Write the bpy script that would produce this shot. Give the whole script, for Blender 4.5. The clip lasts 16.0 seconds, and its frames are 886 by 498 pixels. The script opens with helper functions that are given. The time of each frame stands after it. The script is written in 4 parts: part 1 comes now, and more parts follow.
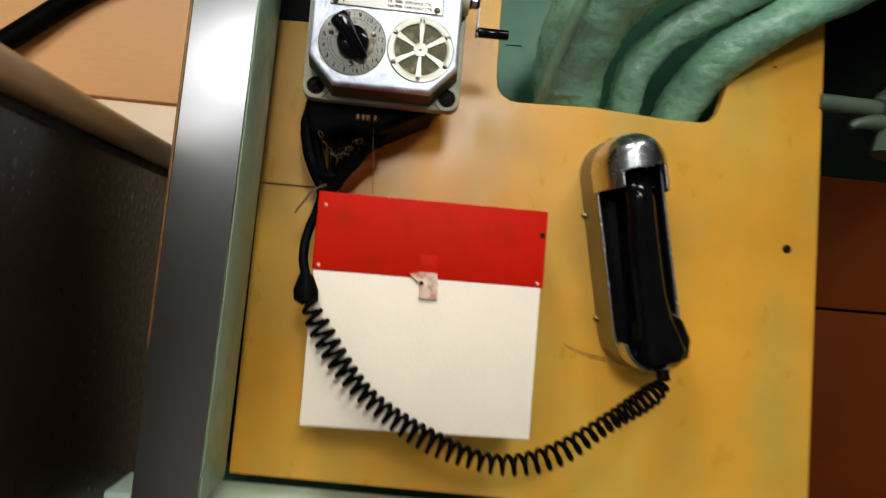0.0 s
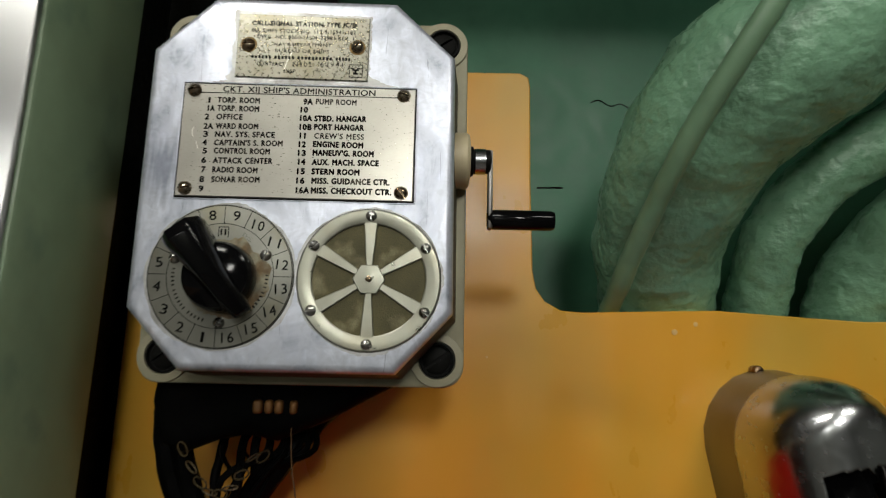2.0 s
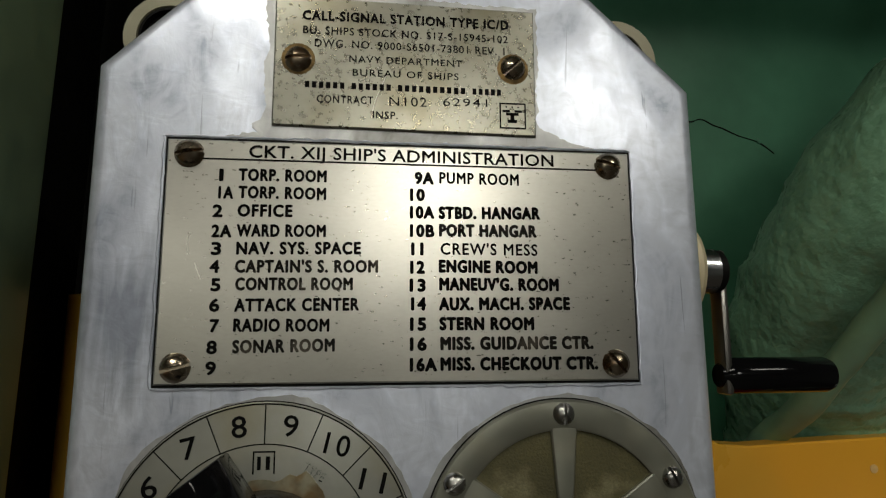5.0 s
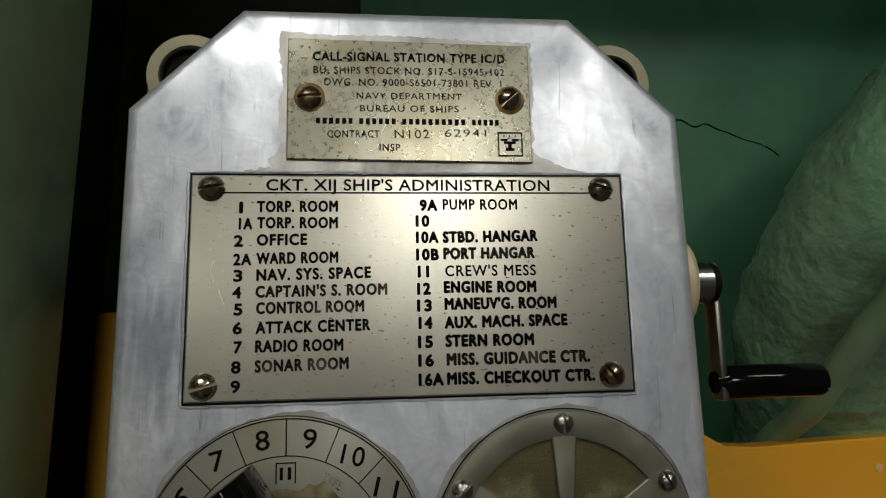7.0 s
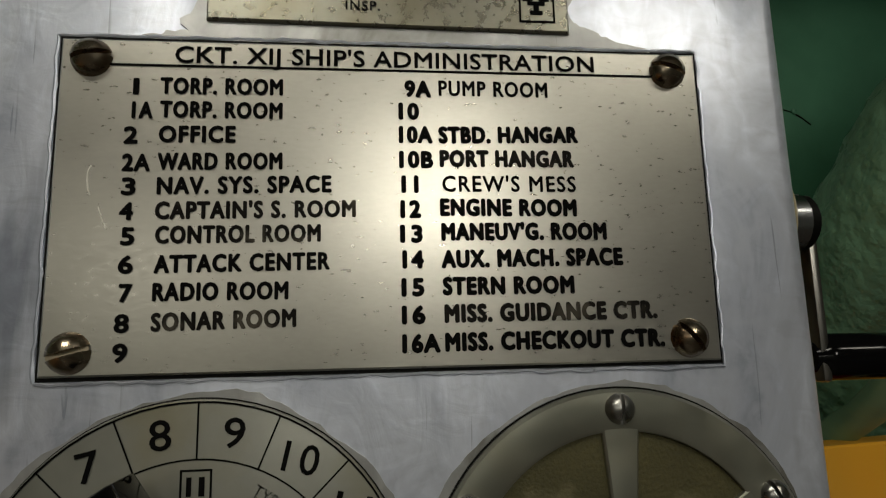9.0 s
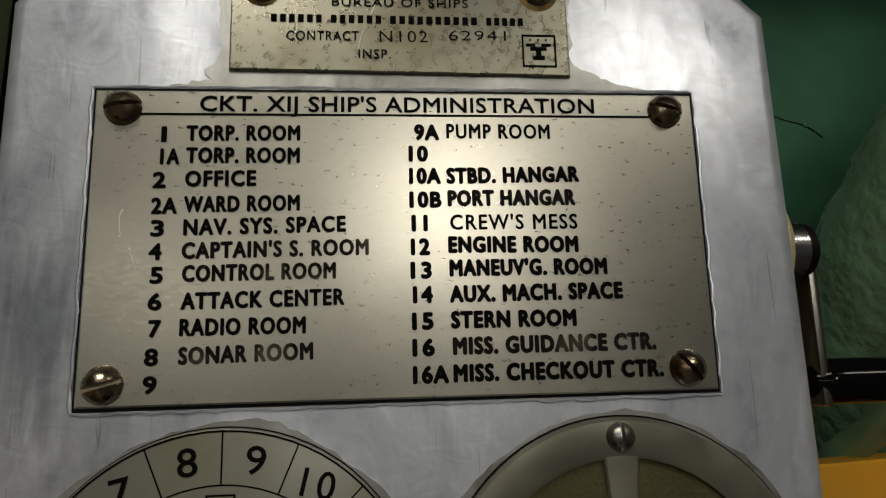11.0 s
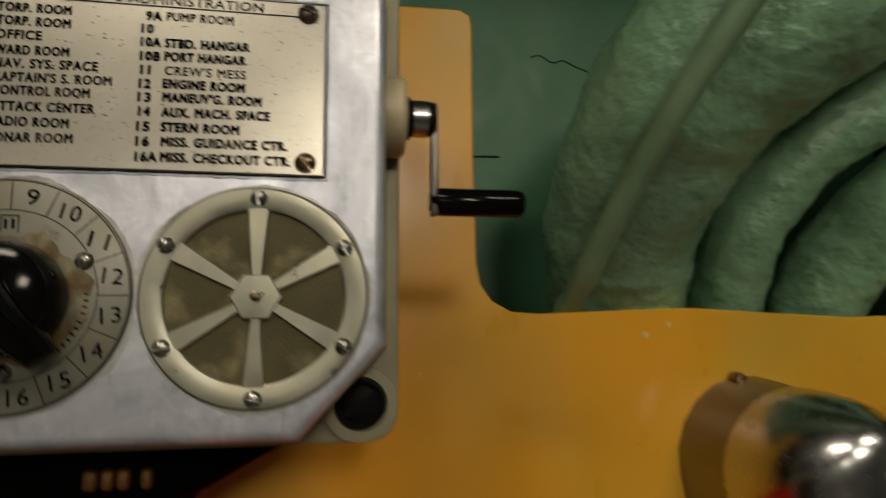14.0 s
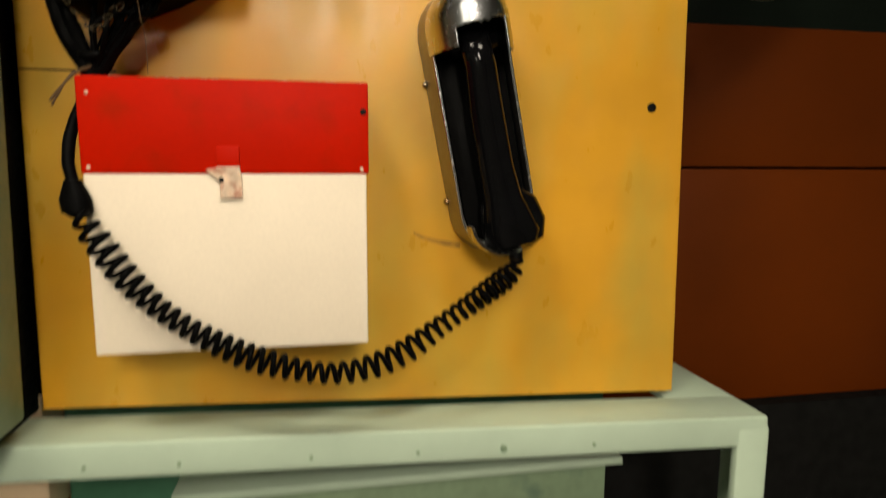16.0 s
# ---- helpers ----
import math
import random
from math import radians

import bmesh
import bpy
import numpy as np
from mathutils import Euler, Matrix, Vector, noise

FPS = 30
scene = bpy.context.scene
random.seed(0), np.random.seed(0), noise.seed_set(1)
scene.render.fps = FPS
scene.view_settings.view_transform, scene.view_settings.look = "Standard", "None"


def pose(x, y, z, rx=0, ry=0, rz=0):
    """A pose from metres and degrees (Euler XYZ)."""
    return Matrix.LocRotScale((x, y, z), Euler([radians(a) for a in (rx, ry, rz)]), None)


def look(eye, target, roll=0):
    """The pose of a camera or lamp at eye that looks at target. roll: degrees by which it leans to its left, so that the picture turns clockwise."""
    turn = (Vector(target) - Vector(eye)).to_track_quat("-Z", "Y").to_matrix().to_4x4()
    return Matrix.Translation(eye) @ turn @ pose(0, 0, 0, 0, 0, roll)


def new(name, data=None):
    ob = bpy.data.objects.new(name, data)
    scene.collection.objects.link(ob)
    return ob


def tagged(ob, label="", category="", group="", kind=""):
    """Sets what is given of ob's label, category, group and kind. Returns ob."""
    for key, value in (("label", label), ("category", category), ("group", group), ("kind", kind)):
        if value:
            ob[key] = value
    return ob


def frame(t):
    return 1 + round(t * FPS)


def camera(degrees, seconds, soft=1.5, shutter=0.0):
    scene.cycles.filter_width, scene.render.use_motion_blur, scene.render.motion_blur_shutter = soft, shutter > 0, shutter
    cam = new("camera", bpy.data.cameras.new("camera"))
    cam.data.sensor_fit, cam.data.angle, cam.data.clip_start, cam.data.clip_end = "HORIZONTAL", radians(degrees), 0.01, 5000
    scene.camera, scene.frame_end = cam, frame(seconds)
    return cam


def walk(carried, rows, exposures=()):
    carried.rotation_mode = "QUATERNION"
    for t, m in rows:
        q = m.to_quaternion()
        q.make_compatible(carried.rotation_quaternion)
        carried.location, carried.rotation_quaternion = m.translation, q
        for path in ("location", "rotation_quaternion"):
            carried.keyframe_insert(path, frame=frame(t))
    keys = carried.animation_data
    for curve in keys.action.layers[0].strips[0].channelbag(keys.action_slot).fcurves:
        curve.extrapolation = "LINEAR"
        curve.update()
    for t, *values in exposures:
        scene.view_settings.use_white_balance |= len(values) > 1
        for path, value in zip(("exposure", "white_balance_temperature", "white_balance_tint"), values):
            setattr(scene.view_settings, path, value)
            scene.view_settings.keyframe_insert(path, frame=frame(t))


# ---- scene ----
cam = camera(70.43, 16.0, soft=1.2, shutter=0.4)
# seconds, eye in metres, turn in degrees
ROWS = [
    (0.0, -0.0085, -0.693, 1.292, 92.79, -4.68, -4.68),
    (0.5, -0.019, -0.5519, 1.3762, 93.32, -2.27, -2.24),
    (1.0, -0.0178, -0.4368, 1.4373, 98.96, -1.04, -4.42),
    (1.5, 0.0117, -0.4283, 1.454, 101.33, -1.43, -3.66),
    (2.0, 0.025, -0.3892, 1.4661, 100.26, -1.15, -1.51),
    (2.2, 0.011, -0.363, 1.476, 100.99, -1.37, -2.98),
    (2.5, -0.0169, -0.3206, 1.4968, 102.16, -1.31, -6.99),
    (3.0, -0.0279, -0.284, 1.5223, 99.71, -0.6, -8.78),
    (3.5, -0.0313, -0.252, 1.5299, 97.32, -0.43, -8.13),
    (4.0, -0.0415, -0.2534, 1.5388, 97.76, -0.34, -7.89),
    (6.5, -0.0426, -0.2704, 1.5439, 99.02, 1.26, -5.53),
    (7.0, -0.0413, -0.2712, 1.5451, 98.88, 1.3, -5.53),
    (7.5, -0.0407, -0.2619, 1.5396, 99.86, 1.09, -5.65),
    (8.0, -0.0373, -0.243, 1.5344, 99.31, 1.03, -6.3),
    (8.5, -0.038, -0.2286, 1.5343, 99.12, 0.86, -6.13),
    (9.0, -0.0369, -0.2216, 1.5368, 99.15, 1.38, -6.0),
    (11.5, -0.036, -0.2287, 1.5404, 100.11, 1.43, -4.53),
    (12.0, -0.0328, -0.2247, 1.5404, 100.25, 1.43, -4.81),
    (12.5, -0.0321, -0.2227, 1.5405, 100.1, 1.45, -5.07),
    (13.0, -0.0311, -0.228, 1.5382, 100.09, 1.23, -4.81),
    (13.5, -0.0132, -0.256, 1.5131, 98.48, 1.39, -5.82),
    (14.0, 0.0212, -0.3034, 1.4907, 97.36, 0.33, -9.74),
    (14.5, 0.0432, -0.3553, 1.4572, 94.0, 0.68, -12.83),
    (15.0, 0.0444, -0.4236, 1.4128, 90.94, -0.41, -13.86),
    (15.5, 0.0536, -0.5208, 1.3723, 87.05, 0.75, -14.8),
    (16.0, 0.1015, -0.6254, 1.3031, 82.0, -0.3, -10.72),
]
EXPOSURES = [(0.0, 0.17, 5900, 10), (0.6, -0.15, 5900, 10), (1.3, -0.4, 6100, 8), (2.0, -0.48, 6200, 7), (2.5, -0.78, 6300, 6), (3.5, -1.15, 6300, 6), (6.5, -1.0, 6400, 6), (8.5, -1.25, 6500, 6), (12.5, -1.3, 6800, 8),
             (13.3, -1.25, 7000, 10), (14.0, -0.95, 7500, 10), (14.6, -0.35, 7600, 10), (15.1, 0.0, 7400, 10), (16.0, 0.2, 7200, 10)]
walk(cam, [(t, pose(x, y, z, rx, ry, rz)) for t, x, y, z, rx, ry, rz in ROWS], EXPOSURES)

# ---- world and lamps ----
world = bpy.data.worlds.new("world")
scene.world = world
world.use_nodes = True
world.node_tree.nodes["Background"].inputs[0].default_value = (0.02, 0.02, 0.02, 1)
world.node_tree.nodes["Background"].inputs[1].default_value = 0.05


def area_lamp(name, eye, target, sx, sy, power, colour):
    data = bpy.data.lights.new(name, "AREA")
    data.shape, data.size, data.size_y, data.energy, data.color = "RECTANGLE", sx, sy, power, colour
    ob = new(name, data)
    ob.matrix_world = look(eye, target)
    return ob


area_lamp("middle_light", (0.15, -1.80, 2.045), (0.15, -1.70, 0.5), 0.24, 1.3, 60, (1.0, 0.95, 0.85))
area_lamp("far_light", (-1.30, -3.70, 2.045), (-1.28, -3.6, 0.5), 1.0, 0.2, 42, (1.0, 0.94, 0.84))
area_lamp("near_light", (0.42, -0.76, 2.045), (0.41, -0.72, 0.5), 0.30, 0.12, 5.4, (1.0, 0.94, 0.82))
area_lamp("near_light", (-0.26, -0.66, 2.045), (-0.25, -0.62, 0.5), 0.30, 0.12, 5.2, (1.0, 0.94, 0.82))

# ---- materials ----


def material(name, colour, rough=0.5, metal=0.0, vary=0.12, scale=6.0, grain=0.06, fine=160.0, bump=0.15, bump_scale=None,
             stretch=(1, 1, 1), second=None, patch=(0.55, 0.7), patch_scale=25.0, coat=0.0, spread=0.1, spec=0.5, relief=0.001):
    """A paint, metal or wood with variation at two scales, worn patches of a second colour and fine relief."""
    m = bpy.data.materials.new(name)
    m.use_nodes = True
    nt = m.node_tree
    N, K = nt.nodes, nt.links
    b = N["Principled BSDF"]
    geo = N.new("ShaderNodeNewGeometry")
    mp = N.new("ShaderNodeMapping")
    mp.inputs["Scale"].default_value = stretch
    K.new(geo.outputs["Position"], mp.inputs["Vector"])

    def noise_node(s, detail=4.0, mapped=True):
        n = N.new("ShaderNodeTexNoise")
        n.inputs["Scale"].default_value, n.inputs["Detail"].default_value = s, detail
        K.new(mp.outputs[0] if mapped else geo.outputs["Position"], n.inputs["Vector"])
        return n
    big, small = noise_node(scale, 3.0, False), noise_node(fine, 5.0)

    def ranged(src, lo, hi):
        r = N.new("ShaderNodeMapRange")
        r.inputs["From Min"].default_value, r.inputs["From Max"].default_value = 0.3, 0.7
        r.inputs["To Min"].default_value, r.inputs["To Max"].default_value = lo, hi
        K.new(src, r.inputs["Value"])
        return r.outputs[0]
    mul = N.new("ShaderNodeMath")
    mul.operation = "MULTIPLY"
    K.new(ranged(big.outputs[0], 1 - vary, 1 + vary), mul.inputs[0])
    K.new(ranged(small.outputs[0], 1 - grain, 1 + grain), mul.inputs[1])
    base = N.new("ShaderNodeRGB")
    base.outputs[0].default_value = (*colour, 1)
    col = base.outputs[0]
    if second:
        pn = noise_node(patch_scale, 6.0)
        r = N.new("ShaderNodeMapRange")
        r.inputs["From Min"].default_value, r.inputs["From Max"].default_value = patch
        K.new(pn.outputs[0], r.inputs["Value"])
        mix = N.new("ShaderNodeMix")
        mix.data_type = "RGBA"
        K.new(r.outputs[0], mix.inputs["Factor"])
        K.new(col, mix.inputs["A"])
        mix.inputs["B"].default_value = (*second, 1)
        col = mix.outputs["Result"]
    vm = N.new("ShaderNodeVectorMath")
    vm.operation = "SCALE"
    K.new(col, vm.inputs[0])
    K.new(mul.outputs[0], vm.inputs["Scale"])
    K.new(vm.outputs[0], b.inputs["Base Color"])
    b.inputs["Metallic"].default_value = metal
    K.new(ranged(small.outputs[0], max(0.02, rough - spread), min(1, rough + spread)), b.inputs["Roughness"])
    b.inputs["Coat Weight"].default_value = coat
    b.inputs["Coat Roughness"].default_value = 0.12
    if bump:
        bn = noise_node(bump_scale or fine, 6.0)
        bu = N.new("ShaderNodeBump")
        bu.inputs["Strength"].default_value, bu.inputs["Distance"].default_value = bump, relief
        K.new(bn.outputs[0], bu.inputs["Height"])
        K.new(bu.outputs[0], b.inputs["Normal"])
    b.inputs["Specular IOR Level"].default_value = spec
    return m


M_BOARD = material("varnished_panel", (0.63, 0.302, 0.021), 0.34, vary=0.14, scale=7, grain=0.025, fine=22, stretch=(1.6, 1, 0.8),
                   bump=0.02, second=(0.53, 0.33, 0.045), patch=(0.42, 0.66), patch_scale=6, spec=0.5)


def brushed_on(name, colour, under, metal, rough, lean, reflected=None):
    """Silver paint laid on by brush: crossing strokes with ridges, thin places where the grey shows, small scratches
    and, given x, z and two half sizes, one soft dark reflection painted in."""
    m = bpy.data.materials.new(name)
    m.use_nodes = True
    N, K = m.node_tree.nodes, m.node_tree.links
    b = N["Principled BSDF"]
    geo = N.new("ShaderNodeNewGeometry")

    def strokes(scale, angle, size, detail=4.0):
        mp = N.new("ShaderNodeMapping")
        mp.inputs["Rotation"].default_value = (0, radians(angle), 0)
        mp.inputs["Scale"].default_value = scale
        K.new(geo.outputs["Position"], mp.inputs["Vector"])
        n = N.new("ShaderNodeTexNoise")
        n.inputs["Scale"].default_value, n.inputs["Detail"].default_value, n.inputs["Distortion"].default_value = size, detail, 1.6
        K.new(mp.outputs[0], n.inputs["Vector"])
        return n.outputs[0]

    def ranged(src, a, c, lo, hi):
        r = N.new("ShaderNodeMapRange")
        for key, value in (("From Min", a), ("From Max", c), ("To Min", lo), ("To Max", hi)):
            r.inputs[key].default_value = value
        K.new(src, r.inputs["Value"])
        return r.outputs[0]

    def maths(op, p, q):
        n = N.new("ShaderNodeMath")
        n.operation = op
        K.new(p, n.inputs[0])
        if isinstance(q, float):
            n.inputs[1].default_value = q
        else:
            K.new(q, n.inputs[1])
        return n.outputs[0]
    down, across = strokes((1, 1, 0.45), lean, 150, 7.0), strokes((0.6, 1, 1), lean + 40, 230, 6.0)
    blotch, hair = strokes((1, 1, 0.6), lean, 34, 6.0), strokes((1, 1, 0.05), -38, 420, 2.0)
    height = maths("ADD", maths("MULTIPLY", down, 0.6), maths("MULTIPLY", across, 0.4))
    thin = maths("MULTIPLY", ranged(blotch, 0.46, 0.66, 0.0, 1.0), ranged(height, 0.40, 0.56, 0.2, 1.0))
    thin = maths("ADD", thin, ranged(hair, 0.70, 0.74, 0.0, 0.6))
    if reflected:
        x, z, rx, rz = reflected
        mp = N.new("ShaderNodeMapping")
        mp.inputs["Location"].default_value, mp.inputs["Scale"].default_value = (-x / rx, 0, -z / rz), (1 / rx, 0, 1 / rz)
        K.new(geo.outputs["Position"], mp.inputs["Vector"])
        away = N.new("ShaderNodeVectorMath")
        away.operation = "LENGTH"
        K.new(mp.outputs[0], away.inputs[0])
        ragged = maths("ADD", away.outputs["Value"], maths("MULTIPLY", strokes((1, 1, 0.12), lean, 210, 5.0), 1.6))
        thin = maths("MAXIMUM", thin, ranged(ragged, 1.1, 2.2, 1.0, 0.0))
    mix = N.new("ShaderNodeMix")
    mix.data_type = "RGBA"
    K.new(thin, mix.inputs["Factor"])
    mix.inputs["A"].default_value, mix.inputs["B"].default_value = (*colour, 1), (*under, 1)
    vm = N.new("ShaderNodeVectorMath")
    vm.operation = "SCALE"
    K.new(mix.outputs["Result"], vm.inputs[0])
    K.new(ranged(height, 0.34, 0.66, 0.80, 1.16), vm.inputs["Scale"])
    K.new(vm.outputs[0], b.inputs["Base Color"])
    b.inputs["Metallic"].default_value = metal
    K.new(ranged(blotch, 0.35, 0.65, rough - 0.05, rough + 0.08), b.inputs["Roughness"])
    bu = N.new("ShaderNodeBump")
    bu.inputs["Strength"].default_value, bu.inputs["Distance"].default_value = 0.16, 0.0010
    K.new(height, bu.inputs["Height"])
    K.new(bu.outputs[0], b.inputs["Normal"])
    return m


# The last argument paints a dark reflection into the cover's left side.
M_FACE = brushed_on("brushed_on_silver_paint", (0.65, 0.68, 0.78), (0.31, 0.335, 0.41), 0.62, 0.40, 8, (-0.0915, 1.5480, 0.0095, 0.0150))
M_SCUFFED = brushed_on("scuffed_bare_metal", (0.40, 0.40, 0.40), (0.17, 0.165, 0.15), 0.8, 0.42, -30)
M_CAST = material("cast_grey_enamel", (0.27, 0.25, 0.17), 0.5, 0.15, vary=0.15, scale=30, bump=0.25, fine=220)
# Dark brown-grey carries the shade on the station's flanks and underside.
M_CASE_SHADED = material("shaded_case_paint", (0.075, 0.062, 0.045), 0.55, 0.0, vary=0.2, scale=30, bump=0.2, fine=220, spec=0.25)
M_PLATE = material("brushed_nickel_plate", (0.405, 0.39, 0.348), 0.31, 0.90, vary=0.12, scale=34, grain=0.03, fine=1600, stretch=(0.45, 1, 1),
                   bump=0.016, bump_scale=1300, spread=0.04)
M_NAME = material("tarnished_name_plate", (0.27, 0.26, 0.215), 0.29, 0.97, vary=0.10, scale=40, grain=0.04, fine=700, bump=0.012, bump_scale=900,
                  second=(0.20, 0.18, 0.125), patch=(0.48, 0.72), patch_scale=60, spread=0.04)
M_DIAL = material("etched_dial_plate", (0.185, 0.185, 0.16), 0.42, 0.45, vary=0.10, scale=40, grain=0.05, fine=300, bump=0.03,
                  second=(0.17, 0.155, 0.10), patch=(0.52, 0.74), patch_scale=50, spread=0.05)
M_SPIDER = material("nickel_grille", (0.295, 0.295, 0.245), 0.36, 0.8, vary=0.12, scale=50, bump=0.06, second=(0.30, 0.285, 0.22), patch=(0.5, 0.75), patch_scale=60)
M_GAUZE = material("fine_brass_gauze", (0.070, 0.062, 0.024), 0.6, 0.35, vary=0.3, scale=60, grain=0.2, fine=1500, bump=0.25, bump_scale=1800,
                   second=(0.20, 0.18, 0.10), patch=(0.54, 0.70), patch_scale=70)
M_SCREW = material("steel_screw", (0.30, 0.25, 0.185), 0.25, 1.0, vary=0.2, scale=200, bump=0.05, second=(0.16, 0.09, 0.045), patch=(0.48, 0.64), patch_scale=150)
M_SCREW_GREY = material("grey_steel_screw", (0.36, 0.355, 0.34), 0.28, 1.0, vary=0.15, scale=200, bump=0.05, second=(0.22, 0.20, 0.17), patch=(0.5, 0.7), patch_scale=150)
M_STAIN = material("brown_verdigris", (0.16, 0.10, 0.03), 0.5, 0.5, vary=0.4, scale=300, grain=0.3, fine=900, bump=0.1)
M_RUST = material("rust_brown_stain", (0.115, 0.072, 0.026), 0.45, 0.2, vary=0.3, scale=120, grain=0.2, fine=500, bump=0.03, second=(0.185, 0.170, 0.115), patch=(0.40, 0.58), patch_scale=150)
M_INK = material("black_ink", (0.005, 0.005, 0.005), 0.9, vary=0.2, scale=60, bump=0, spec=0.02)
M_WORN = material("worn_ink", (0.012, 0.011, 0.010), 0.7, vary=0.4, scale=120, bump=0, second=(0.07, 0.062, 0.05), patch=(0.52, 0.66), patch_scale=170, spec=0.02)
M_BAKELITE = material("black_bakelite", (0.003, 0.003, 0.0034), 0.10, vary=0.2, scale=40, bump=0.012, spread=0.03, spec=0.15)
M_RUBBER = material("black_rubber", (0.0022, 0.0022, 0.0022), 0.45, vary=0.3, scale=60, bump=0.2, fine=300, spec=0.025)
M_CHROME = material("chrome_plate", (0.50, 0.51, 0.53), 0.25, 1.0, vary=0.10, scale=30, grain=0.05, bump=0.05, bump_scale=90, spread=0.04)
M_NICKEL = material("dull_nickel_plate", (0.25, 0.24, 0.225), 0.36, 1.0, vary=0.08, scale=30, grain=0.03, bump=0.02, bump_scale=60, spread=0.05)
M_STEEL = material("polished_steel", (0.60, 0.60, 0.61), 0.40, 1.0, vary=0.04, scale=8, grain=0.01, bump=0, fine=60, stretch=(0.3, 1, 3), spread=0.02)
grain_way = M_STEEL.node_tree.nodes.new("ShaderNodeCombineXYZ")
grain_way.inputs[0].default_value = 1.0
M_STEEL.node_tree.links.new(grain_way.outputs[0], M_STEEL.node_tree.nodes["Principled BSDF"].inputs["Tangent"])
M_STEEL.node_tree.nodes["Principled BSDF"].inputs["Anisotropic"].default_value = 0.97
M_GREEN = material("seafoam_lagging_paint", (0.19, 0.365, 0.230), 0.30, vary=0.14, scale=18, grain=0.08, fine=120, bump=0.9, bump_scale=150, relief=0.0022,
                   second=(0.14, 0.275, 0.185), patch=(0.5, 0.75), patch_scale=12, spec=0.5)
M_GREEN_FLAT = material("seafoam_steel_paint", (0.23, 0.32, 0.20), 0.4, vary=0.12, scale=14, grain=0.06, fine=90, bump=0.2, bump_scale=70,
                        second=(0.15, 0.23, 0.16), patch=(0.6, 0.75), patch_scale=22)
M_CONDUIT = material("green_conduit_paint", (0.17, 0.29, 0.175), 0.4, vary=0.16, scale=24, grain=0.08, fine=90, bump=0.25, bump_scale=90,
                     second=(0.12, 0.21, 0.14), patch=(0.5, 0.75), patch_scale=30)
M_PALE = material("pale_green_enamel", (0.46, 0.57, 0.44), 0.42, vary=0.05, scale=10, grain=0.015, fine=60, bump=0.03, bump_scale=25, spec=0.25)
M_HULL = material("dark_green_hull_paint", (0.058, 0.180, 0.105), 0.42, vary=0.2, scale=9, grain=0.08, fine=60, bump=0.6, bump_scale=34, spec=0.35)
M_RED = material("red_enamel", (0.48, 0.008, 0.0005), 0.5, vary=0.06, scale=20, grain=0.03, fine=300, bump=0.02, spec=0.06, second=(0.37, 0.012, 0.001), patch=(0.5, 0.75), patch_scale=30)
M_WHITE = material("cream_enamel", (0.84, 0.73, 0.58), 0.5, vary=0.03, scale=15, grain=0.02, fine=300, bump=0.03, spec=0.3)
M_CHIP = material("chipped_primer", (0.62, 0.26, 0.14), 0.5, vary=0.3, scale=400, bump=0)
M_TAPE = material("yellowed_tape", (0.70, 0.52, 0.38), 0.35, vary=0.2, scale=120, bump=0.3, second=(0.45, 0.2, 0.13), patch=(0.5, 0.65), patch_scale=110)
M_BRASS = material("tarnished_brass", (0.18, 0.085, 0.024), 0.5, 0.4, vary=0.25, scale=90, bump=0.1)
M_CHAIN = material("blackened_brass", (0.05, 0.034, 0.012), 0.5, 0.4, vary=0.3, scale=200, bump=0.1)
M_BLACK = material("black_paint", (0.006, 0.006, 0.0055), 0.55, vary=0.3, scale=40, bump=0.25, fine=200, spec=0.08)
M_TWINE = material("brown_twine", (0.10, 0.055, 0.02), 0.85, vary=0.3, scale=200, bump=0.4, fine=900)
# Cabinet side: the fall into shade is put into a near-black brown.
M_CABINET_SHADED = material("shaded_metal_cabinet", (0.009, 0.0045, 0.0018), 0.35, 0.0, vary=0.2, scale=8, bump=0, spec=0.12)
M_LAMINATE = material("orange_laminate", (0.84, 0.44, 0.17), 0.4, vary=0.06, scale=4, grain=0.03, fine=40, stretch=(1, 1, 8), bump=0.04)
M_CREAM = material("cream_laminate", (0.90, 0.68, 0.44), 0.42, vary=0.06, scale=4, grain=0.02, fine=40, bump=0.03)
# Rim: lighter brown stands for the light its rolled edge catches.
M_CAB_RIM_LIT = material("lit_cabinet_rim", (0.24, 0.13, 0.05), 0.4, 0.1, vary=0.2, scale=8, bump=0.04, spec=0.3)
# Near-black green: the right wall's shade is put into its colour.
M_WALL_SHADED = material("shaded_wall_paint", (0.004, 0.008, 0.005), 0.5, vary=0.3, scale=6, bump=0.2, spec=0.2)
M_COLLAR = material("cream_cast_collar", (0.50, 0.43, 0.28), 0.45, 0.1, vary=0.15, scale=60, bump=0.1)
# Valve green darkened: the shade behind the board is in the paint.
M_VALVE_SHADED = material("shaded_valve_paint", (0.068, 0.095, 0.064), 0.45, vary=0.2, scale=20, bump=0.3, fine=80)
# Brown is darkened to carry the shade that falls on the locker.
M_LAMINATE_SHADED = material("shaded_brown_laminate", (0.115, 0.021, 0.001), 0.5, vary=0.15, scale=4, grain=0.04, fine=40, stretch=(1, 1, 8), bump=0.04, spec=0.1)
M_ROOM = material("grey_green_paint", (0.17, 0.18, 0.16), 0.5, vary=0.1, scale=3, bump=0.1)
M_FLOOR = material("dark_linoleum", (0.07, 0.06, 0.05), 0.45, vary=0.2, scale=5, bump=0.1)
M_CEIL = material("cream_overhead", (0.22, 0.21, 0.17), 0.6, vary=0.1, scale=3, bump=0.1)
M_LAMP = material("lamp_housing", (0.6, 0.6, 0.58), 0.5, vary=0.05, bump=0.05)

# ---- mesh helpers ----


